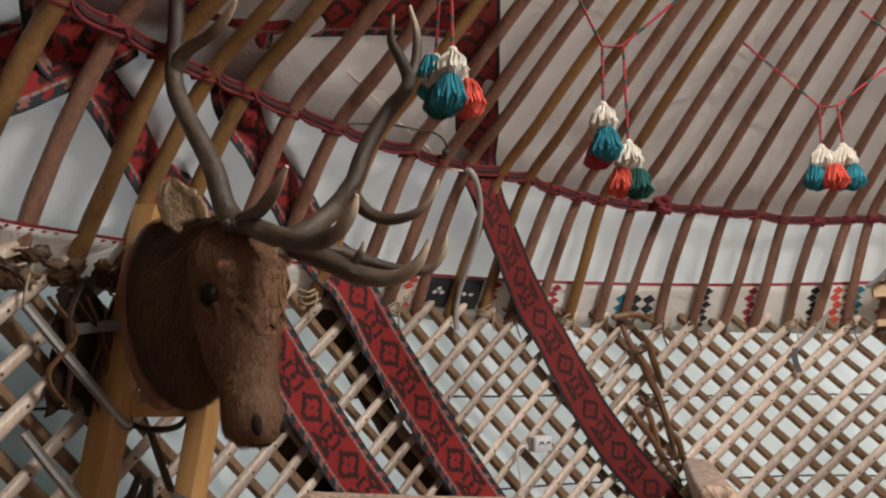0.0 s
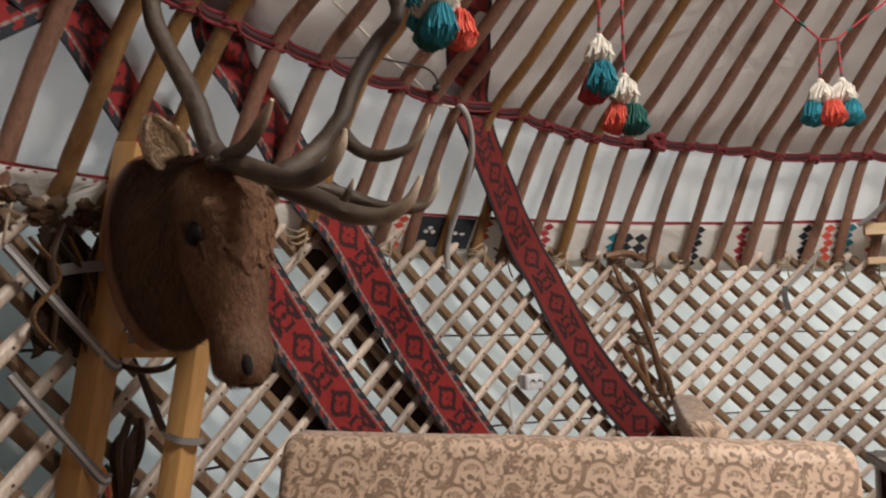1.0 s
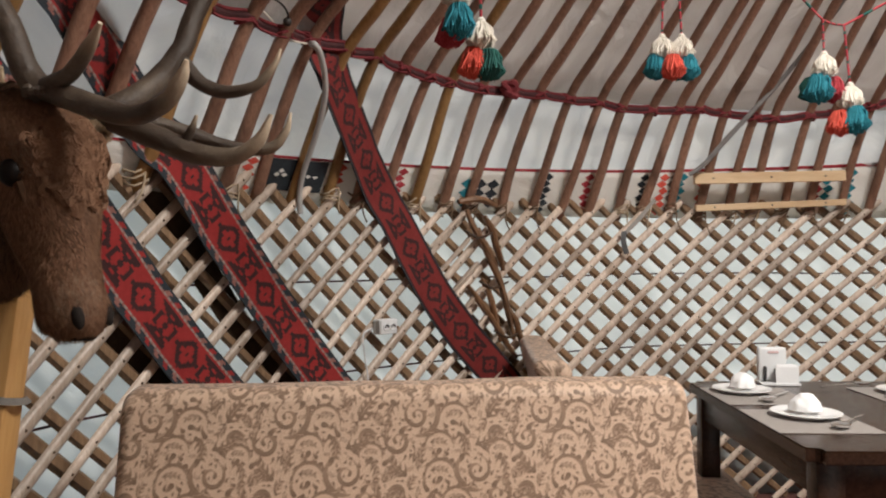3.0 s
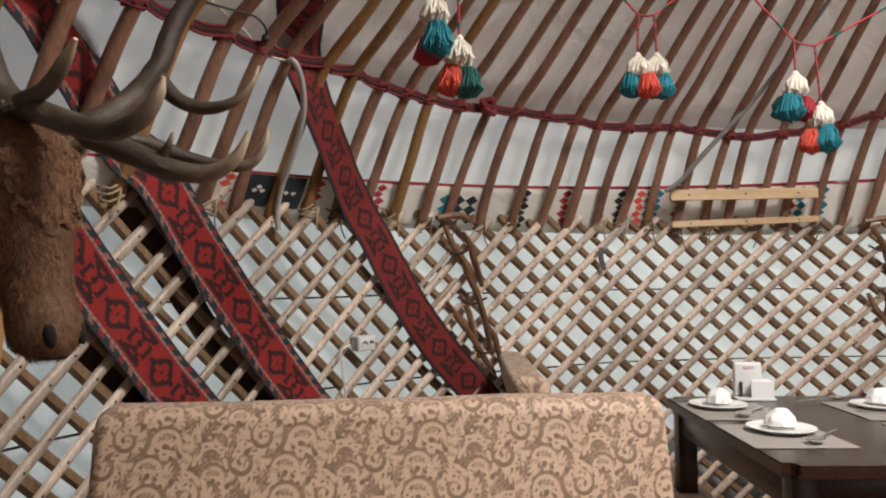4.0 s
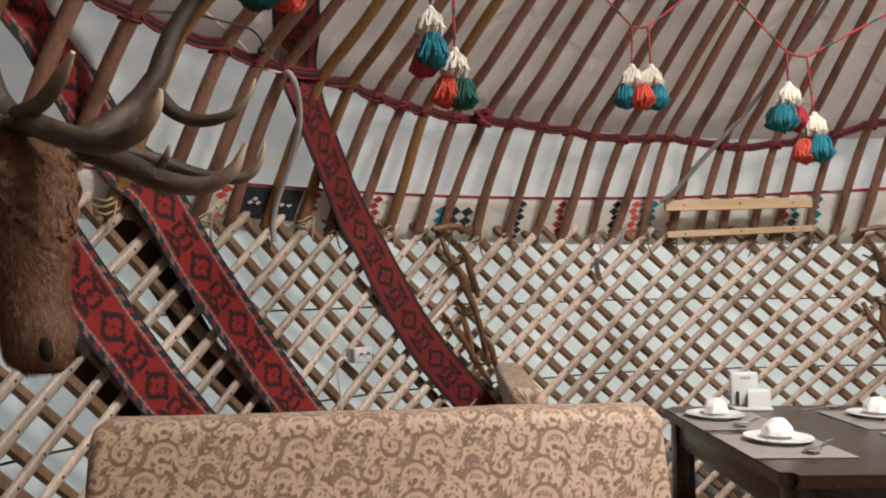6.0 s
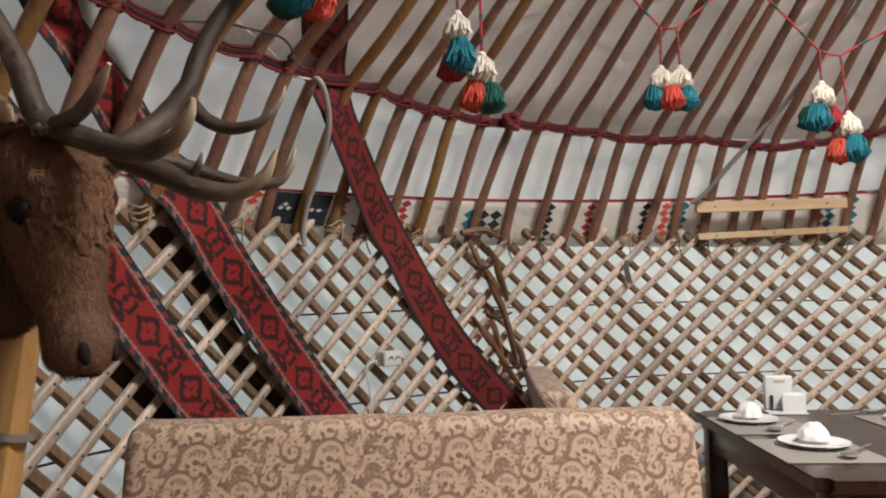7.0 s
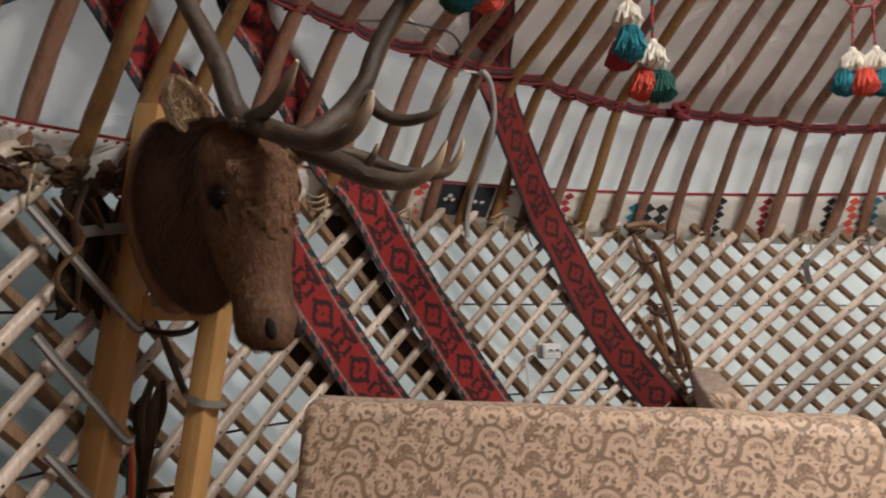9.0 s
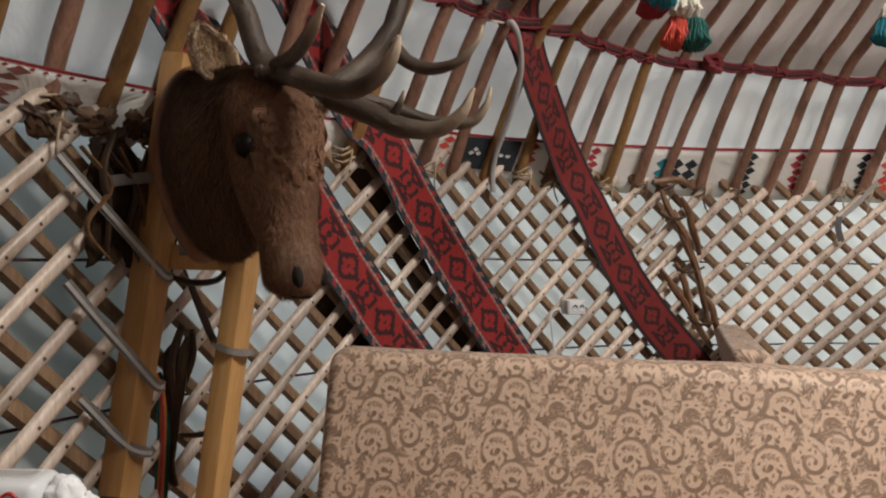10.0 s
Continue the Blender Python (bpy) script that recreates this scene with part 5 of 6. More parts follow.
tassel(T_B[0], T_B[1], T_B[2], T_B[3], [(-0.018, 0, -0.068, M_YARN_TEAL, 1.1), (0.036, 0.02, -0.075, M_YARN_CRIMSON, 0.95), (-0.03, 0.03, -0.072, M_YARN_GREEN, 0.9)],
       [(0.012, -0.01, -0.075, M_YARN_TEAL, 1.05), (-0.030, 0.01, -0.085, M_YARN_RED, 0.95)], "uneven double tassel, cream, teal and red yarn", 30)
tassel(T_C[0], T_C[1], T_C[2], T_C[3], [(0.006, -0.01, -0.075, M_YARN_TEAL, 1.05), (-0.02, 0.02, -0.105, M_YARN_CRIMSON, 0.9)],
       [(-0.022, 0, -0.075, M_YARN_RED, 0.95), (0.022, 0, -0.082, M_YARN_GREEN, 0.95)], "long double tassel of cream, teal, red and green yarn", 50)
tassel((T_D[0][0] - 0.005, T_D[0][1], 2.26), (T_D[1][0] + 0.015, T_D[1][1] + 0.02, 2.27), T_D[0], (T_D[1][0], T_D[1][1] + 0.03, T_D[1][2] + 0.02),
       [(-0.004, -0.012, -0.07, M_YARN_TEAL, 1.05), (-0.058, 0.01, -0.005, M_YARN_TEAL, 0.75), (0.032, 0.02, -0.075, M_YARN_RED, 1.0), (-0.034, 0.015, -0.08, M_YARN_GREEN, 0.95)],
       [(-0.012, 0.02, -0.03, M_YARN_TEAL, 0.85), (0.03, 0.03, -0.045, M_YARN_CRIMSON, 0.8)], "thick tassel of cream, teal and scarlet yarn", 70)
# cords that carry the tassels, tied up to the roof poles
carrier = thing("garland", "red and green wrapped cord garland strung under the roof", "garland")
def line_to(a, b, k):
    """From a through b, k times as far."""
    a, b = Vector(a), Vector(b)
    return (tuple(a), tuple(a.lerp(b, k * 0.5)), tuple(a.lerp(b, k)))


for a, b, k in ((T_C[0], (-0.094, 2.010, 2.336), 2.4), (T_C[1], (0.184, 2.080, 2.338), 2.6), (T_A[0], (0.277, 2.632, 2.612), 1.05), (T_A[1], (0.958, 2.846, 2.372), 1.7),
                (T_B[0], (1.047, 2.608, 2.242), 2.4), (T_B[1], (1.571, 2.610, 2.199), 2.2)):
    wrapped_cord(line_to(a, b, k), carrier, name="strand")

# ---- straps, reins and cords on the stand and lattice ----
def band(bm, pts, width, thick=0.003, mat=0, facing=None):
    """A flat strip along pts, its face turned to `facing`."""
    path = [Vector(p[:3]) for p in smooth_path(pts, 6)]
    rings = []
    for i, c in enumerate(path):
        t = (path[min(i + 1, len(path) - 1)] - path[max(i - 1, 0)]).normalized()
        f = Vector(facing) if facing is not None else Vector((-c.x, -c.y, 0.3))
        n = (f - t * f.dot(t)).normalized()
        s = t.cross(n)
        rings.append([c + s * (width / 2) + n * thick / 2, c - s * (width / 2) + n * thick / 2, c - s * (width / 2) - n * thick / 2, c + s * (width / 2) - n * thick / 2])
    loft(bm, rings, mat)


M_WEB_LIGHT = plain("pale_webbing_stripe", (0.36, 0.35, 0.34), (0.50, 0.49, 0.47), 50, 0.75, 0.3)
WEBS = [[(-1.238, 1.269, 1.389), (-1.203, 1.339, 1.303), (-1.169, 1.408, 1.220), (-1.131, 1.478, 1.135), (-1.124, 1.500, 1.128), (-1.147, 1.525, 1.124)],
        [(-1.238, 1.298, 1.120), (-1.205, 1.353, 1.039), (-1.171, 1.408, 0.961), (-1.135, 1.462, 0.881), (-1.128, 1.484, 0.874), (-1.150, 1.508, 0.870)],
        [(-1.232, 1.337, 0.865), (-1.213, 1.371, 0.818), (-1.192, 1.404, 0.770), (-1.166, 1.432, 0.735), (-1.145, 1.462, 0.722), (-1.168, 1.490, 0.718)]]
for k, pts in enumerate(WEBS):
    w = thing("webbing_strap", "grey webbing strap tied from the lattice to a post", "strap", "grey webbing straps")
    bm = bmesh.new()
    band(bm, pts, 0.023)
    part("webbing", bm, M_WEB, w)
    bm = bmesh.new()
    band(bm, [tuple(Vector(p) + Vector((0.003, -0.004, 0.0))) for p in pts], 0.008)
    part("stripe", bm, M_WEB_LIGHT, w, "pale woven stripe")
bm = bmesh.new()
band(bm, [(-1.236, 1.360, 1.335), (-1.18, 1.42, 1.352), (-1.108, 1.478, 1.362)], 0.026)
tagged(part("webbing_strap", bm, M_WEB), "short grey webbing strap wound round a post", "strap", "grey webbing straps")
bm = bmesh.new()
band(bm, [(-1.112, 1.488, 1.34), (-1.098, 1.478, 1.30), (-1.085, 1.480, 1.24), (-1.085, 1.49, 1.18)], 0.020)
tagged(part("webbing_strap", bm, M_WEB), "loose end of grey webbing on a post", "strap", "grey webbing straps")
bm = bmesh.new()
band(bm, [(-1.045, 1.580, 0.976), (-1.032, 1.546, 0.969), (-0.984, 1.532, 0.958), (-0.957, 1.572, 0.950), (-0.970, 1.61, 0.948)], 0.016)
tagged(part("webbing_strap", bm, M_WEB), "grey webbing wound round the short post", "strap", "grey webbing straps")

tack = thing("horse_tack", "dark leather horse tack hung between the posts, striped girth", "horse tack")
bm = bmesh.new()
tube(bm, smooth_path([(-1.195, 1.560, 1.130, 0.010), (-1.121, 1.580, 1.112, 0.014), (-1.060, 1.590, 1.120, 0.013), (-1.035, 1.600, 1.150, 0.010)], 6), sides=8, flat=0.6)
part("strap", bm, M_LEATHER, tack)
bm = bmesh.new()
tube(bm, smooth_path([(-1.144, 1.600, 1.112, 0.012), (-1.112, 1.605, 1.038, 0.014), (-1.079, 1.610, 0.968, 0.013), (-1.040, 1.595, 0.940, 0.010)], 6), sides=8, flat=0.5)
part("strap", bm, M_LEATHER, tack)
bm = bmesh.new()
tube(bm, smooth_path([(-1.143, 1.570, 0.735, 0.010), (-1.087, 1.582, 0.742, 0.012), (-1.041, 1.575, 0.764, 0.012), (-1.005, 1.545, 0.790, 0.008)], 6), sides=8, flat=0.6)
part("strap", bm, M_LEATHER, tack)
bm = bmesh.new()
for k in range(9):
    q = 0.9 * k
    tube(bm, smooth_path([(-1.158 + 0.018 * math.cos(q), 1.610 + 0.012 * math.sin(q), 0.985 + 0.02 * math.sin(3 * q), 0.007), (-1.172 + 0.03 * math.cos(q), 1.606 + 0.02 * math.sin(q), 0.92, 0.014), (-1.188 + 0.028 * math.cos(q + 1), 1.602 + 0.015 * math.sin(q), 0.83, 0.013),
                          (-1.20 + 0.02 * math.cos(q + 2), 1.602, 0.72, 0.009), (-1.19 + 0.02 * math.cos(q), 1.60, 0.60, 0.006)], 5), sides=7)
part("leather_bundle", bm, M_LEATHER, tack, "bundle of black leather reins")
GIRTH = [(-1.222, 1.575, 0.880), (-1.203, 1.580, 0.836), (-1.196, 1.580, 0.764), (-1.197, 1.580, 0.679), (-1.200, 1.578, 0.564), (-1.200, 1.578, 0.44)]
for mat, w, o, nm in ((M_YARN_GREEN, 0.032, 0.0, "girth"), (plain("orange_wool", (0.55, 0.16, 0.03), (0.66, 0.24, 0.06), 60, 0.9, 0.4), 0.017, 0.004, "orange_stripe"), (M_YARN_CRIMSON, 0.007, 0.008, "red_stripe")):
    bm = bmesh.new()
    band(bm, [(x + o * 0.3, y - o, z) for x, y, z in GIRTH], w)
    part(nm, bm, mat, tack)

# dark hide thrown over the lattice; its sheet also stands for shade behind the posts
bm = bmesh.new()
grid = []
for i in range(15):
    u = i / 14
    row = []
    for j in range(13):
        v = j / 12
        a = 169.2 - 4.4 * u + 0.7 * noise.noise(Vector((v * 4, u * 2, 1)))
        z = 1.42 - (0.27 + 0.07 * noise.noise(Vector((u * 5, 3, 0)))) * v + 0.03 * math.sin(u * 7)
        row.append(bm.verts.new(polar(a, 3.236 + 0.008 * noise.noise(Vector((u * 6, v * 5, 2))), z)))
    grid.append(row)
for p, q in zip(grid, grid[1:]):
    for j in range(12):
        bm.faces.new((p[j], p[j + 1], q[j + 1], q[j]))
hide_root = thing("leather_hide", "dark brown hide and thongs over the lattice, also standing for shade behind the posts", "hide")
hide = part("hide", bm, plain("dark_hide_and_shade", (0.022, 0.014, 0.009), (0.062, 0.041, 0.026), 16, 0.95, 0.9, dist=0.012, spec=0.08), hide_root)
rg = random.Random(8)
for k in range(9):
    a, z = 169.2 - 4.4 * k / 8, 1.41 + rg.uniform(-0.03, 0.02)
    bm = bmesh.new()
    tube(bm, smooth_path([(*polar(a + rg.uniform(-0.6, 0.6), 3.222, z + 0.02), 0.007), (*polar(a + rg.uniform(-0.9, 0.9), 3.212, z - 0.06), 0.010), (*polar(a + rg.uniform(-0.9, 0.9), 3.214, z - 0.15), 0.009), (*polar(a + rg.uniform(-1.2, 1.2), 3.22, z - rg.uniform(0.2, 0.33)), 0.004)], 5), sides=7, flat=0.6)
    part("thong", bm, M_LEATHER_BROWN if k % 3 == 0 else M_LEATHER, hide_root)
for k in range(16):
    a, z = 171.4 - 5.8 * k / 15 + rg.uniform(-0.3, 0.3), 1.475 + rg.uniform(-0.05, 0.035)
    bm = bmesh.new()
    bmesh.ops.create_icosphere(bm, subdivisions=3, radius=1.0)
    sx, sz, turn = rg.uniform(0.016, 0.034), rg.uniform(0.012, 0.024), rg.uniform(-1.2, 1.2)
    c = polar(a, 3.25, z)
    for v in bm.verts:
        d = v.co * (1 + 0.55 * noise.noise(v.co * 1.7 + Vector((k * 3.7, 0, 0))) + 0.25 * noise.noise(v.co * 5 + Vector((k, 0, 0))))
        x, y = d.x * sx, d.z * sz
        v.co = c + Vector((0.25 * x, x * math.cos(turn) - y * math.sin(turn), x * math.sin(turn) + y * math.cos(turn))) + Vector((d.y * 0.016, 0, 0))
    part("hide_scrap", bm, (M_FUR_DARK, M_LEATHER, M_TWINE_DARK)[k % 3], hide_root)
md = hide.modifiers.new("thick", "SOLIDIFY")
md.thickness = 0.006

# ---- things fixed to the lattice ----
def on_wall(a, r, z):
    """Pose at a place on the wall, x along it to the viewer's right, y outwards."""
    p = polar(a, r, z)
    return pose(p.x, p.y, p.z, 0, 0, a - 90)


sk = thing("wall_socket", "white plastic double wall socket fixed on the lattice", "socket")
bm = bmesh.new()
box(bm, -0.046, 0.046, -0.022, 0.022, -0.030, 0.030, 0.005, 3)
part("housing", bm, M_PLASTIC, sk)
for x in (-0.012, 0.022):
    bm = bmesh.new()
    lathe(bm, [(0.0001, 0.0), (0.0135, 0.0), (0.0150, 0.0015), (0.0165, 0.0005), (0.0165, -0.002)], 20)
    q = part("outlet", bm, M_PLASTIC, sk)
    q.matrix_basis = pose(x, -0.0235, 0.0, 90, 0, 0)
    bm = bmesh.new()
    tube(bm, smooth_path([(x - 0.009, -0.0262, -0.002, 0.0022), (x - 0.004, -0.0262, 0.006, 0.0026), (x + 0.004, -0.0262, 0.006, 0.0026), (x + 0.009, -0.0262, -0.002, 0.0022)], 4), sides=6)
    part("opening", bm, M_SLOT, q)
    bpy.context.view_layer.update()
    sk.children_recursive[-1].matrix_parent_inverse = q.matrix_basis.inverted()
bm = bmesh.new()
box(bm, -0.048, -0.036, -0.0235, 0.0, -0.026, 0.026, 0.002, 1)
part("side_plate", bm, M_CONDUIT, sk, "grey side plate")
sk.matrix_world = on_wall(135.4, RAD - 0.052, 0.983)
cable = thing("power_cable", "thin white power cable along the lattice", "cable")
bm = bmesh.new()
tube(bm, smooth_path([(*polar(136.6, 3.235, 0.98), 0.004), (*polar(137.4, 3.235, 0.955), 0.004), (*polar(137.2, 3.236, 0.86), 0.004), (*polar(136.9, 3.238, 0.75), 0.004), (*polar(136.7, 3.24, 0.4), 0.004)], 6), sides=6)
part("lead", bm, M_PLASTIC, cable)
bm = bmesh.new()
CONDUIT = [(145.8, 1.955, 0.05), (145.83, 1.947, 0.075), (145.29, 1.921, 0.085), (144.41, 1.869, 0.085), (143.75, 1.804, 0.085), (143.27, 1.717, 0.075), (143.0, 1.626, 0.06), (142.83, 1.56, 0.05), (142.6, 1.492, 0.04), (142.4, 1.42, 0.03)]
tube(bm, smooth_path([(*polar(a, roof_r(z) - o, z), 0.0105) for a, z, o in CONDUIT], 8), sides=10)
tagged(part("conduit", bm, M_CONDUIT), "bent grey plastic cable conduit from roof to lattice", "conduit")
bm = bmesh.new()
tube(bm, smooth_path([(*polar(a, roof_r(z) - o, z), 0.0035) for a, z, o in ((158.0, 1.97, -0.02), (153.5, 2.023, -0.02), (152.1, 2.019, 0.03), (150.1, 2.026, 0.03), (148.9, 2.017, 0.03), (148.12, 1.999, 0.03))], 8), sides=6)
wire = thing("hanging_plug", "black cable ending in a round plug by the lashing", "plug")
part("lead", bm, M_CORD, wire)
bm = bmesh.new()
bmesh.ops.create_uvsphere(bm, u_segments=14, v_segments=8, radius=0.014, matrix=Matrix.Translation(polar(148.1, roof_r(1.993) - 0.03, 1.993)))
part("plug", bm, M_CORD, wire)
bm = bmesh.new()
tube(bm, smooth_path([(*polar(a, roof_r(z) - o, z), 0.0036) for a, z, o in ((158.0, 2.10, -0.05), (154.1, 2.062, -0.04), (152.35, 2.043, -0.04), (148.7, 2.008, -0.04), (147.14, 1.971, -0.02), (146.76, 1.954, 0.03), (145.5, 1.96, 0.03))], 8), sides=6)
tagged(part("white_cord", bm, M_YARN_WHITE), "white cord slung behind the roof poles", "cord")
# coat rack: two boards nailed across the pole feet
rack = thing("coat_rack", "two raw pine boards nailed across the pole feet", "rack")
for (a0, z0), (a1, z1), r, hh, nm in (((105.6, 1.646), (91.0, 1.667), 3.155, 0.054, "upper_board"), ((104.6, 1.505), (90.3, 1.538), 3.235, 0.033, "lower_board")):
    p, q = polar(a0, r, z0), polar(a1, r, z1)
    d = q - p
    bm = bmesh.new()
    box(bm, 0, d.length, -0.011, 0.011, -hh / 2, hh / 2, 0.002, 1)
    ob = part(nm, bm, M_BOARD, rack)
    ob.matrix_basis = Matrix.Translation(p) @ d.to_track_quat("X", "Z").to_matrix().to_4x4()
    for s in (0.12, 0.5, 0.86):
        bm = bmesh.new()
        lathe(bm, [(0.0001, 0.004), (0.004, 0.003), (0.005, 0.0)], 8)
        bm.transform(pose(d.length * s, -0.011, 0, 90, 0, 0))
        part("nail", bm, M_SLOT, ob)
bm = bmesh.new()
rod = [(*polar(106.6, 3.11, 1.66), 0.011), (*polar(105.4, 3.08, 1.71), 0.012), (*polar(103.6, 3.02, 1.838), 0.012), (*polar(99.6, 2.86, 2.112), 0.011), (*polar(98.3, 2.50, 2.363), 0.010), (*polar(98.1, 2.36, 2.46), 0.009)]
tube(bm, smooth_path(rod, 6), sides=8)
tagged(part("leaning_rod", bm, plain("grey_rod", (0.16, 0.15, 0.15), (0.26, 0.25, 0.24), 20, 0.5, 0.1)), "grey rod slanting up in front of the roof poles", "rod")
hk = thing("hanging_knife", "grey metal blade hung by a strap on the lattice", "blade")
bm = bmesh.new()
band(bm, [tuple(polar(108.6, 3.245, 1.545)), tuple(polar(110.2, 3.235, 1.455)), tuple(polar(111.8, 3.23, 1.375))], 0.020)
part("strap", bm, plain("grey_strap", (0.24, 0.22, 0.20), (0.34, 0.31, 0.28), 30, 0.7, 0.3), hk)
bm = bmesh.new()
band(bm, [tuple(polar(111.9, 3.228, 1.385)), tuple(polar(112.0, 3.226, 1.335)), tuple(polar(111.7, 3.226, 1.275))], 0.026, 0.008)
part("blade", bm, plain("dull_iron", (0.08, 0.08, 0.085), (0.14, 0.14, 0.145), 20, 0.5, 0.2), hk)


M_BARK = wood("bark_brown", (0.13, 0.062, 0.030), (0.27, 0.145, 0.075), (0.05, 0.027, 0.014), rough=0.42)


def seam(a_top, a_bot, z_top, z_bot, n, label):
    """Where two lattice panels overlap: a column of brown laths lashed together, pale lath ends beside it."""
    root = thing("panel_seam", label, "lattice seam", "lattice seams")
    rg = random.Random(int(a_top))
    ax = lambda t: a_top + (a_bot - a_top) * t
    zx = lambda t: z_top + (z_bot - z_top) * t
    # long bent laths that run down the overlap, one beside the other
    for t0, t1, o0, o1 in ((0.0, 0.52, 0.7, -0.9), (0.12, 0.86, -0.3, -0.4), (0.50, 1.0, 2.4, 0.1), (0.46, 0.88, 0.9, 0.9), (0.04, 0.40, -1.2, -1.5), (0.66, 1.0, -0.9, -1.0)):
        bm = bmesh.new()
        pts = []
        for q in range(5):
            t = t0 + (t1 - t0) * q / 4
            pts.append((*polar(ax(t) + o0 + (o1 - o0) * q / 4 + rg.uniform(-0.18, 0.18), 3.238 - 0.014 * math.sin(math.pi * q / 4) - 0.008 * rg.random(), zx(t)), 0.0195 if 0 < q < 4 else 0.013))
        tube(bm, smooth_path(pts, 5), sides=8, flat=0.75, ridges=0.14)
        part("brown_lath", bm, M_BARK if rg.random() < 0.7 else M_LATH_BACK, root)
    for k in range(n):
        t = k / (n - 1)
        a, z = ax(t), zx(t)
        if k % 2:
            bm = bmesh.new()
            tube(bm, smooth_path([(*polar(a + 1.6, 3.222, z + 0.02), 0.005), (*polar(a + 0.4, 3.204, z - 0.012), 0.006), (*polar(a - 1.2, 3.218, z + 0.012), 0.005)], 4), sides=6)
            part("tie", bm, M_LEATHER, root)
        bm = bmesh.new()
        pts = [(*polar(a + 3.6, 3.262, z - 0.17), 0.014), (*polar(a + 1.4 + rg.uniform(-.3, .3), 3.232, z - 0.03), 0.015), (*polar(a + 1.1 + rg.uniform(-.3, .3), 3.230, z - 0.015), 0.0135)]
        tube(bm, smooth_path(pts, 4), sides=8, flat=0.7)
        part("lath_end", bm, M_LATH, root, "pale sawn lath end")
    bm = bmesh.new()
    tube(bm, smooth_path([(*polar(a_top + 1.6, 3.21, z_top + 0.03), 0.012), (*polar(a_top - 0.4, 3.20, z_top + 0.045), 0.015), (*polar(a_top - 2.2, 3.215, z_top + 0.02), 0.010)], 5), sides=7, ridges=0.2)
    part("top_knot", bm, M_BARK, root, "brown leather knot")
    return root


seam(127.2, 122.9, 1.47, 0.80, 7, "overlap of two lattice panels, brown laths tied together")
seam(84.6, 82.6, 1.49, 0.80, 7, "lashed panel overlap of darker laths near the rack")

# ---- white napkin box and packets on the near table ----
nb = thing("napkin_box", "white plastic napkin box with a faded red print", "napkin box")
bm = bmesh.new()
box(bm, -0.075, 0.075, -0.045, 0.045, 0, 0.088, 0.016, 4)
part("body", bm, M_PLASTIC, nb)
bm = bmesh.new()
box(bm, -0.055, 0.055, -0.016, 0.016, 0.086, 0.091, 0.002, 1)
part("slot", bm, M_CONDUIT, nb, "grey slot in the lid")
for k, (x0, x1, z) in enumerate(((-0.02, 0.05, 0.070), (-0.035, 0.03, 0.058), (0.0, 0.055, 0.048))):
    bm = bmesh.new()
    tube(bm, smooth_path([(x0 + (x1 - x0) * q / 5, -0.0455, z + 0.004 * (-1) ** q, 0.0028) for q in range(6)], 3), sides=5)
    part("print_bar", bm, M_PRINT_RED, nb, "red print")
nb.matrix_world = pose(-1.014, 0.93, 0.7502, 0, 0, 16)
for x, y, s, rz, lab in ((-0.918, 0.957, 0.85, 20, "crumpled white paper packet beside the napkin box"), (-0.886, 0.969, 0.62, 60, "small crumpled white paper tissue")):
    bm = bmesh.new()
    bmesh.ops.create_icosphere(bm, subdivisions=4, radius=1.0)
    for v in bm.verts:
        c = v.co.copy()
        r = 1 + 0.28 * noise.noise(c * 1.6 + Vector((s * 9, 0, 0))) + 0.10 * noise.noise(c * 5)
        v.co = Vector((c.x * 0.036 * r, c.y * 0.03 * r, max(c.z, -0.8) * 0.052 * r + 0.0416)) * s
    ob = part("paper_packet", bm, M_NAPKIN)
    zmin = min(v.co.z for v in ob.data.vertices)
    ob.matrix_world = pose(x, y, 0.7505 - zmin, 0, 0, rz)
    tagged(ob, lab, "paper packet")

# ---- blue tinsel by the roof ----
tn = thing("tinsel_bunch", "bunch of shiny blue tinsel hung from a roof pole", "tinsel")
rng = random.Random(6)
for k in range(26):
    bm = bmesh.new()
    a, r = rng.uniform(0, 6.28), rng.uniform(0.01, 0.045)
    p = Vector((-1.03, 1.53, 2.26))
    band(bm, [tuple(p), tuple(p + Vector((r * math.cos(a), r * math.sin(a), -0.05))), tuple(p + Vector((r * 1.3 * math.cos(a + 0.5), r * 1.3 * math.sin(a + 0.5), -0.10 - rng.random() * 0.04)))], 0.010, 0.001, facing=(math.cos(a), math.sin(a), 0.2))
    part("ribbon", bm, M_RIBBON, tn)
bm = bmesh.new()
tube(bm, [(-1.03, 1.53, 2.25, 0.004), (-1.06, 1.54, 2.33, 0.004)], sides=6)
part("hanging_loop", bm, M_CORD, tn)


# ---- lattice wall ----
LATH_STEP = 2.68


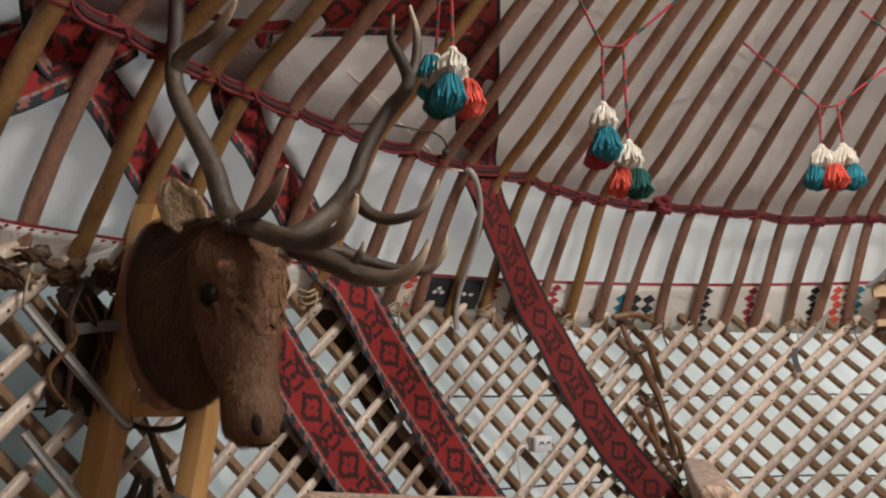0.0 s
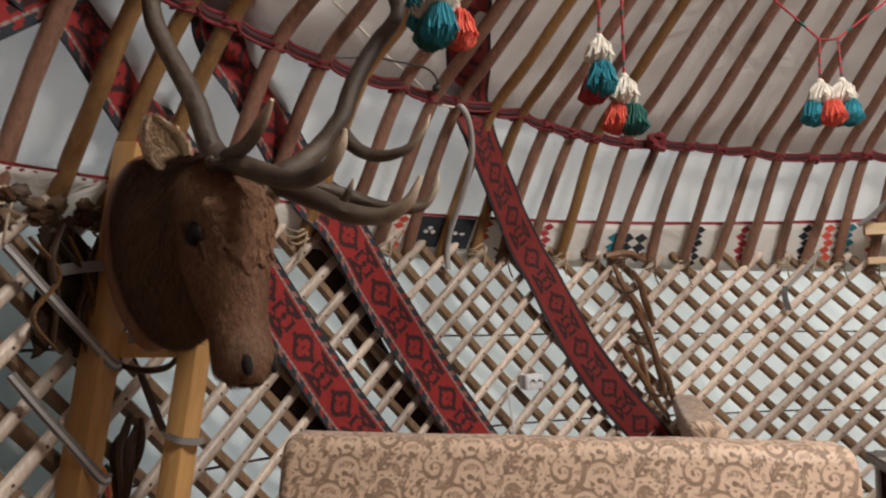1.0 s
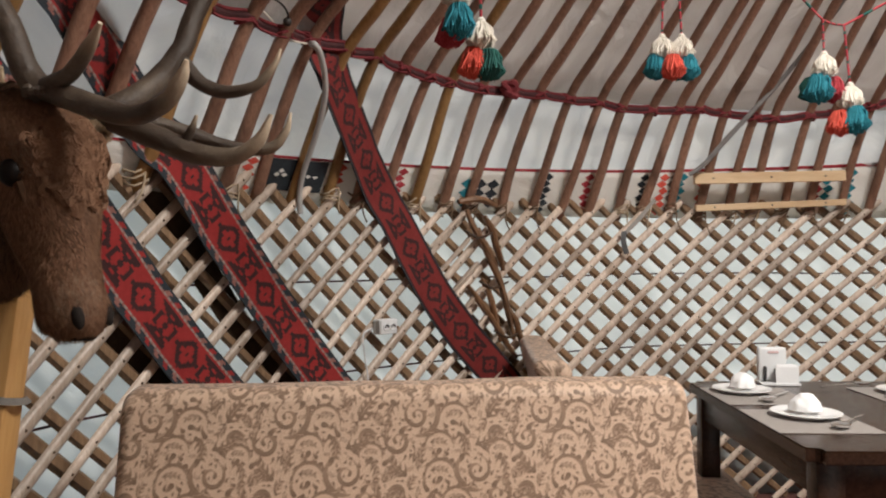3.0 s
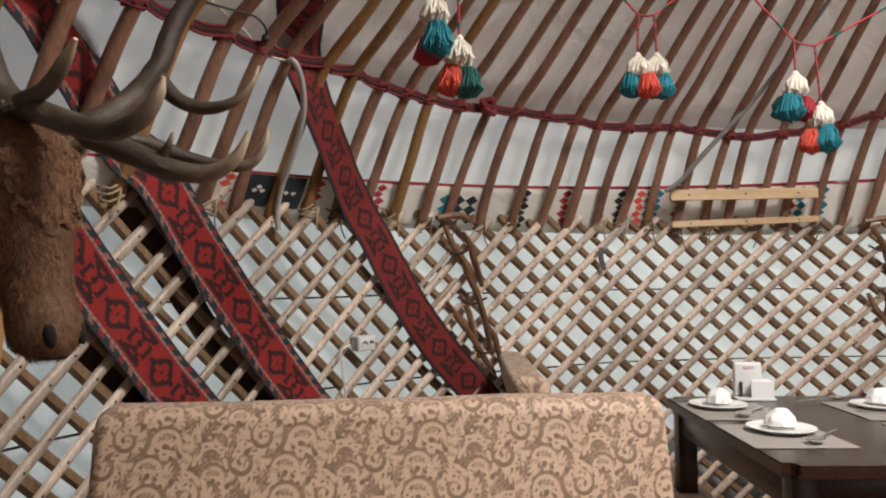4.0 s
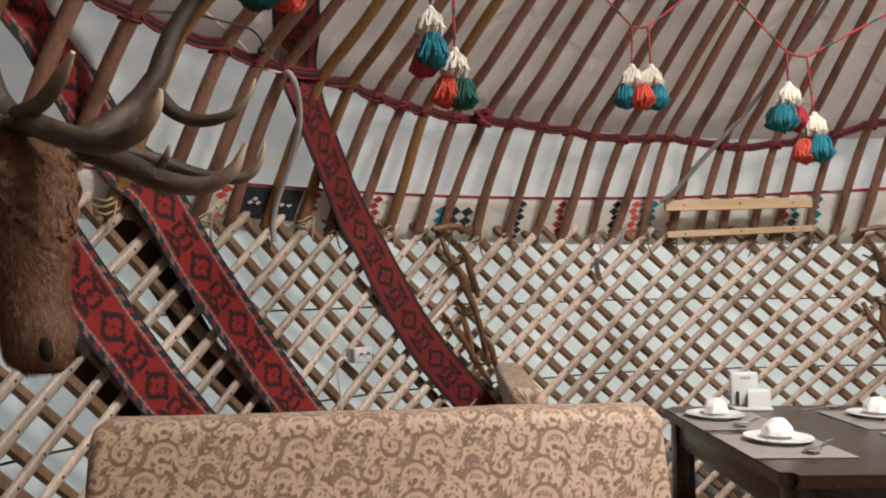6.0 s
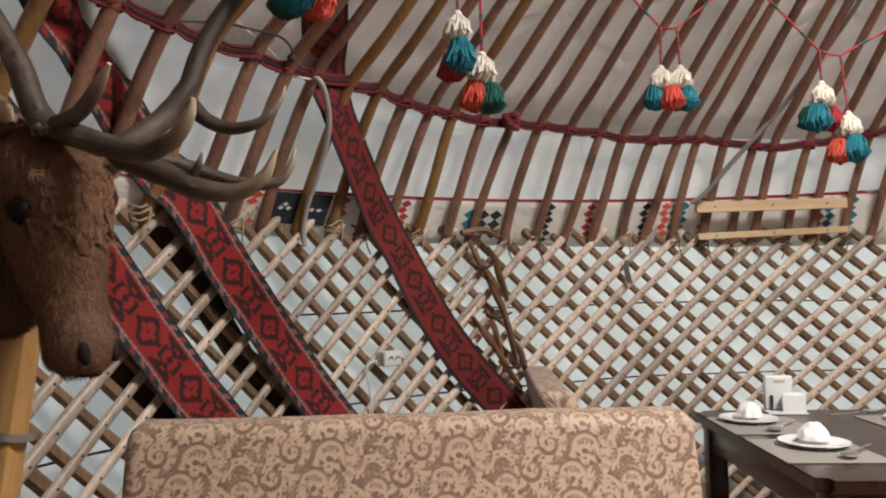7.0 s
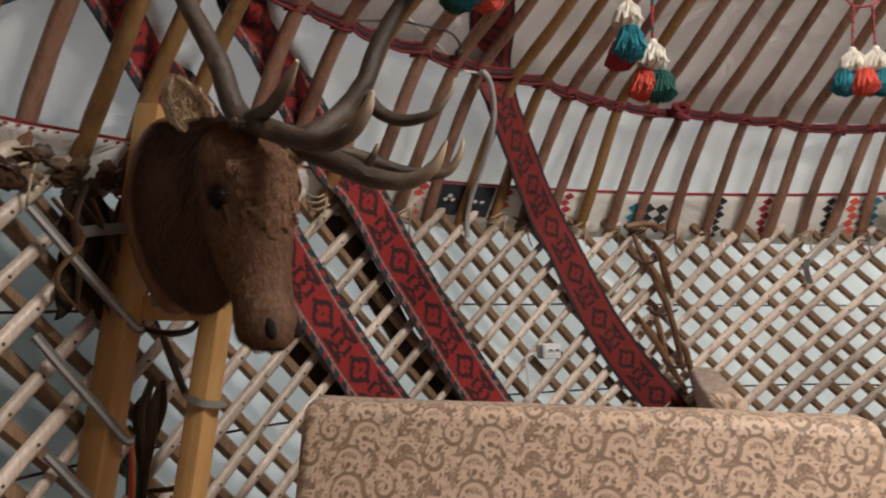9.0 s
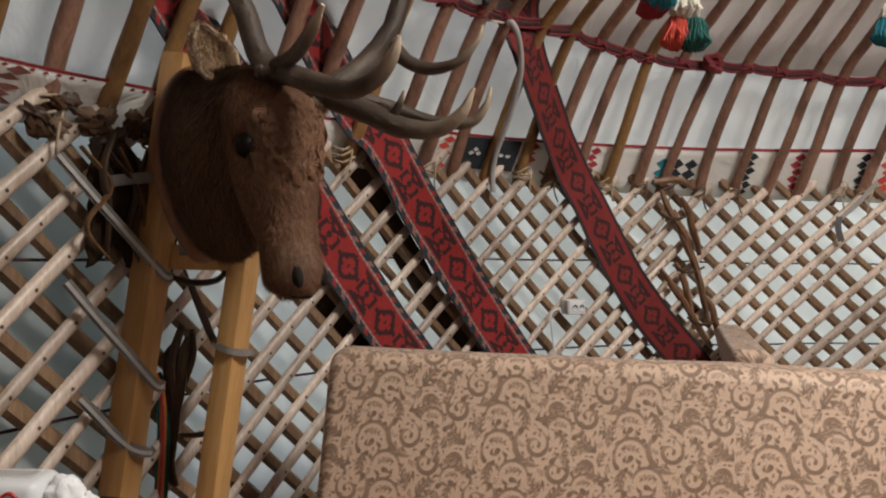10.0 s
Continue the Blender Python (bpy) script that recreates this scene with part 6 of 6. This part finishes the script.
def lath_mesh(front, seed, full_lean):
    """A split lath bent along the wall, starting at angle zero; front laths are half-round and carry rivets."""
    rg = random.Random(seed)
    bm = bmesh.new()
    top = Z_TOP + 0.005 + rg.uniform(-0.02, 0.025)
    n, w = 14, (0.0168 if front else 0.0200) * rg.uniform(0.88, 1.14)
    prof = [(-1, 0.0), (-0.86, 0.62), (-0.35, 0.95), (0.35, 0.95), (0.86, 0.62), (1, 0.0)] if front else \
           [(math.cos(q), math.sin(q)) for q in np.linspace(0, 2 * math.pi, 7)[:-1]]
    rings = []
    wob, lean = rg.uniform(0, 9), full_lean * rg.uniform(0.992, 1.008)
    for i in range(n + 2):
        s = min(i / n, 1.0)
        z = 0.01 + (top - 0.01) * s
        end = 0.45 if i == n + 1 else 1.0
        if i == n + 1:
            z += 0.010
        a = lean * (z - 0.01) / Z_TOP * (-1 if front else 1) + 0.16 * math.sin(5 * s + wob)
        r0 = RAD - 0.012 if front else RAD + 0.014
        ca, sa = math.cos(radians(a)), math.sin(radians(a))
        tang = Vector((-sa, ca, 0)) * (-1 if front else 1)
        up = (tang * (radians(lean) * RAD / Z_TOP) + Vector((0, 0, 1))).normalized()
        wide = up.cross(Vector((ca, sa, 0))).normalized()
        inn = Vector((-ca, -sa, 0))
        c = Vector((r0 * ca, r0 * sa, z))
        ww = w * end * (1 + 0.08 * math.sin(13 * s + wob))
        rings.append([bm.verts.new(c + wide * (u * ww) + inn * (v * w * 0.85)) for u, v in prof])
    m = len(prof)
    for p, q in zip(rings, rings[1:]):
        for k in range(m if not front else m):
            bm.faces.new((p[k], p[(k + 1) % m], q[(k + 1) % m], q[k]))
    bm.faces.new(rings[0][::-1])
    bm.faces.new(rings[-1])
    if front:
        dz = Z_TOP / (2 * full_lean) * LATH_STEP
        z = 0.06
        while z < top - 0.02:
            a = -lean * (z - 0.01) / Z_TOP + 0.16 * math.sin(5 * (z - 0.01) / (top - 0.01) + wob)
            ca, sa = math.cos(radians(a)), math.sin(radians(a))
            c = Vector(((RAD - 0.012 - w * 0.86) * ca, (RAD - 0.012 - w * 0.86) * sa, z))
            t = Vector((-sa, ca, 0))
            f = [bm.verts.new(c + t * (0.0048 * math.cos(q)) + Vector((0, 0, 0.0048 * math.sin(q))) - Vector((ca, sa, 0)) * 0.0) for q in np.linspace(0, 2 * math.pi, 7)[:-1]]
            h = bm.verts.new(c - Vector((ca, sa, 0)) * 0.005)
            for k in range(6):
                bm.faces.new((f[k], f[(k + 1) % 6], h)).material_index = 1
            z += dz
    bmesh.ops.recalc_face_normals(bm, faces=bm.faces[:])
    me = bpy.data.meshes.new("lath")
    bm.to_mesh(me)
    bm.free()
    # back laths take the brown with shade in it
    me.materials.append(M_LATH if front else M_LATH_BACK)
    me.materials.append(M_RIVET)
    me.shade_smooth()
    me.set_sharp_from_angle(angle=radians(50))
    return me


lattice = thing("lattice_wall", "folding lattice of peeled wooden laths with leather rivets", "lattice wall", kind="structure")
rng = random.Random(8)
# two lattice panels that meet at the seam: bearings that they cover, lean, a front and a back lath's bearing at 1 m, spacing
for a0, a1, lean, at_front, at_back, step in ((-40, 126.2, 31.6, 111.54, 113.4, 2.70), (126.2, 262, 29.2, 156.8, 155.85, 2.65)):
    for front, at in ((True, at_front), (False, at_back)):
        shapes = [lath_mesh(front, s + (0 if front else 20), lean) for s in range(9)]
        k = math.ceil((a0 - at) / step)
        while at + k * step < a1:
            a = at + k * step + lean * 0.99 / Z_TOP * (1 if front else -1)
            ob = new("lath", rng.choice(shapes))
            ob.matrix_basis = pose(CX, CY, rng.uniform(-0.012, 0.004), 0, 0, a + rng.uniform(-0.14, 0.14))
            ob.parent = lattice
            k += 1
for z in (0.42, 0.80, 1.17):
    bm = bmesh.new()
    tube(bm, [(*polar(a, RAD + 0.045, z + 0.015 * noise.noise(Vector((a * 0.08, z, 0)))), 0.004) for a in range(-50, 270, 3)], sides=5)
    part("girth_cord", bm, M_ROPE_DARK, lattice, "thin dark cord behind the laths")


# cord lashings that tie the pole feet to the lath heads
def lashing_mesh(seed):
    rg = random.Random(seed)
    bm = bmesh.new()
    pts = []
    for q in range(14):
        u = q * 1.25
        pts.append((RAD + 0.03 * math.cos(u) - 0.012, 0.034 * math.sin(u) + rg.uniform(-0.006, 0.006), 1.487 + 0.004 * (q - 7) + rg.uniform(-0.012, 0.012), 0.0036))
    pts.append((RAD - 0.05, 0.02 * rg.uniform(-1, 1), 1.44, 0.0035))
    pts.append((RAD - 0.045, 0.04 * rg.uniform(-1, 1), 1.39 + rg.uniform(-0.02, 0.03), 0.003))
    tube(bm, smooth_path(pts, 2), sides=5)
    me = bpy.data.meshes.new("foot_lashing")
    bm.to_mesh(me)
    bm.free()
    me.materials.append(M_TWINE if seed % 2 else M_TWINE_DARK)
    me.shade_smooth()
    return me


M_TWINE = plain("pale_twine", (0.36, 0.27, 0.18), (0.52, 0.42, 0.30), 60, 0.9, 0.4)
LASH = [lashing_mesh(s) for s in range(6)]
for _, bearing in POLE_AT[:40]:
    if rng.random() < 0.35:
        continue
    ob = new("foot_lashing", rng.choice(LASH))
    ob.matrix_basis = pose(CX, CY, rng.uniform(-0.012, 0.012), 0, 0, bearing + rng.uniform(-0.3, 0.3))
    ob.parent = lattice
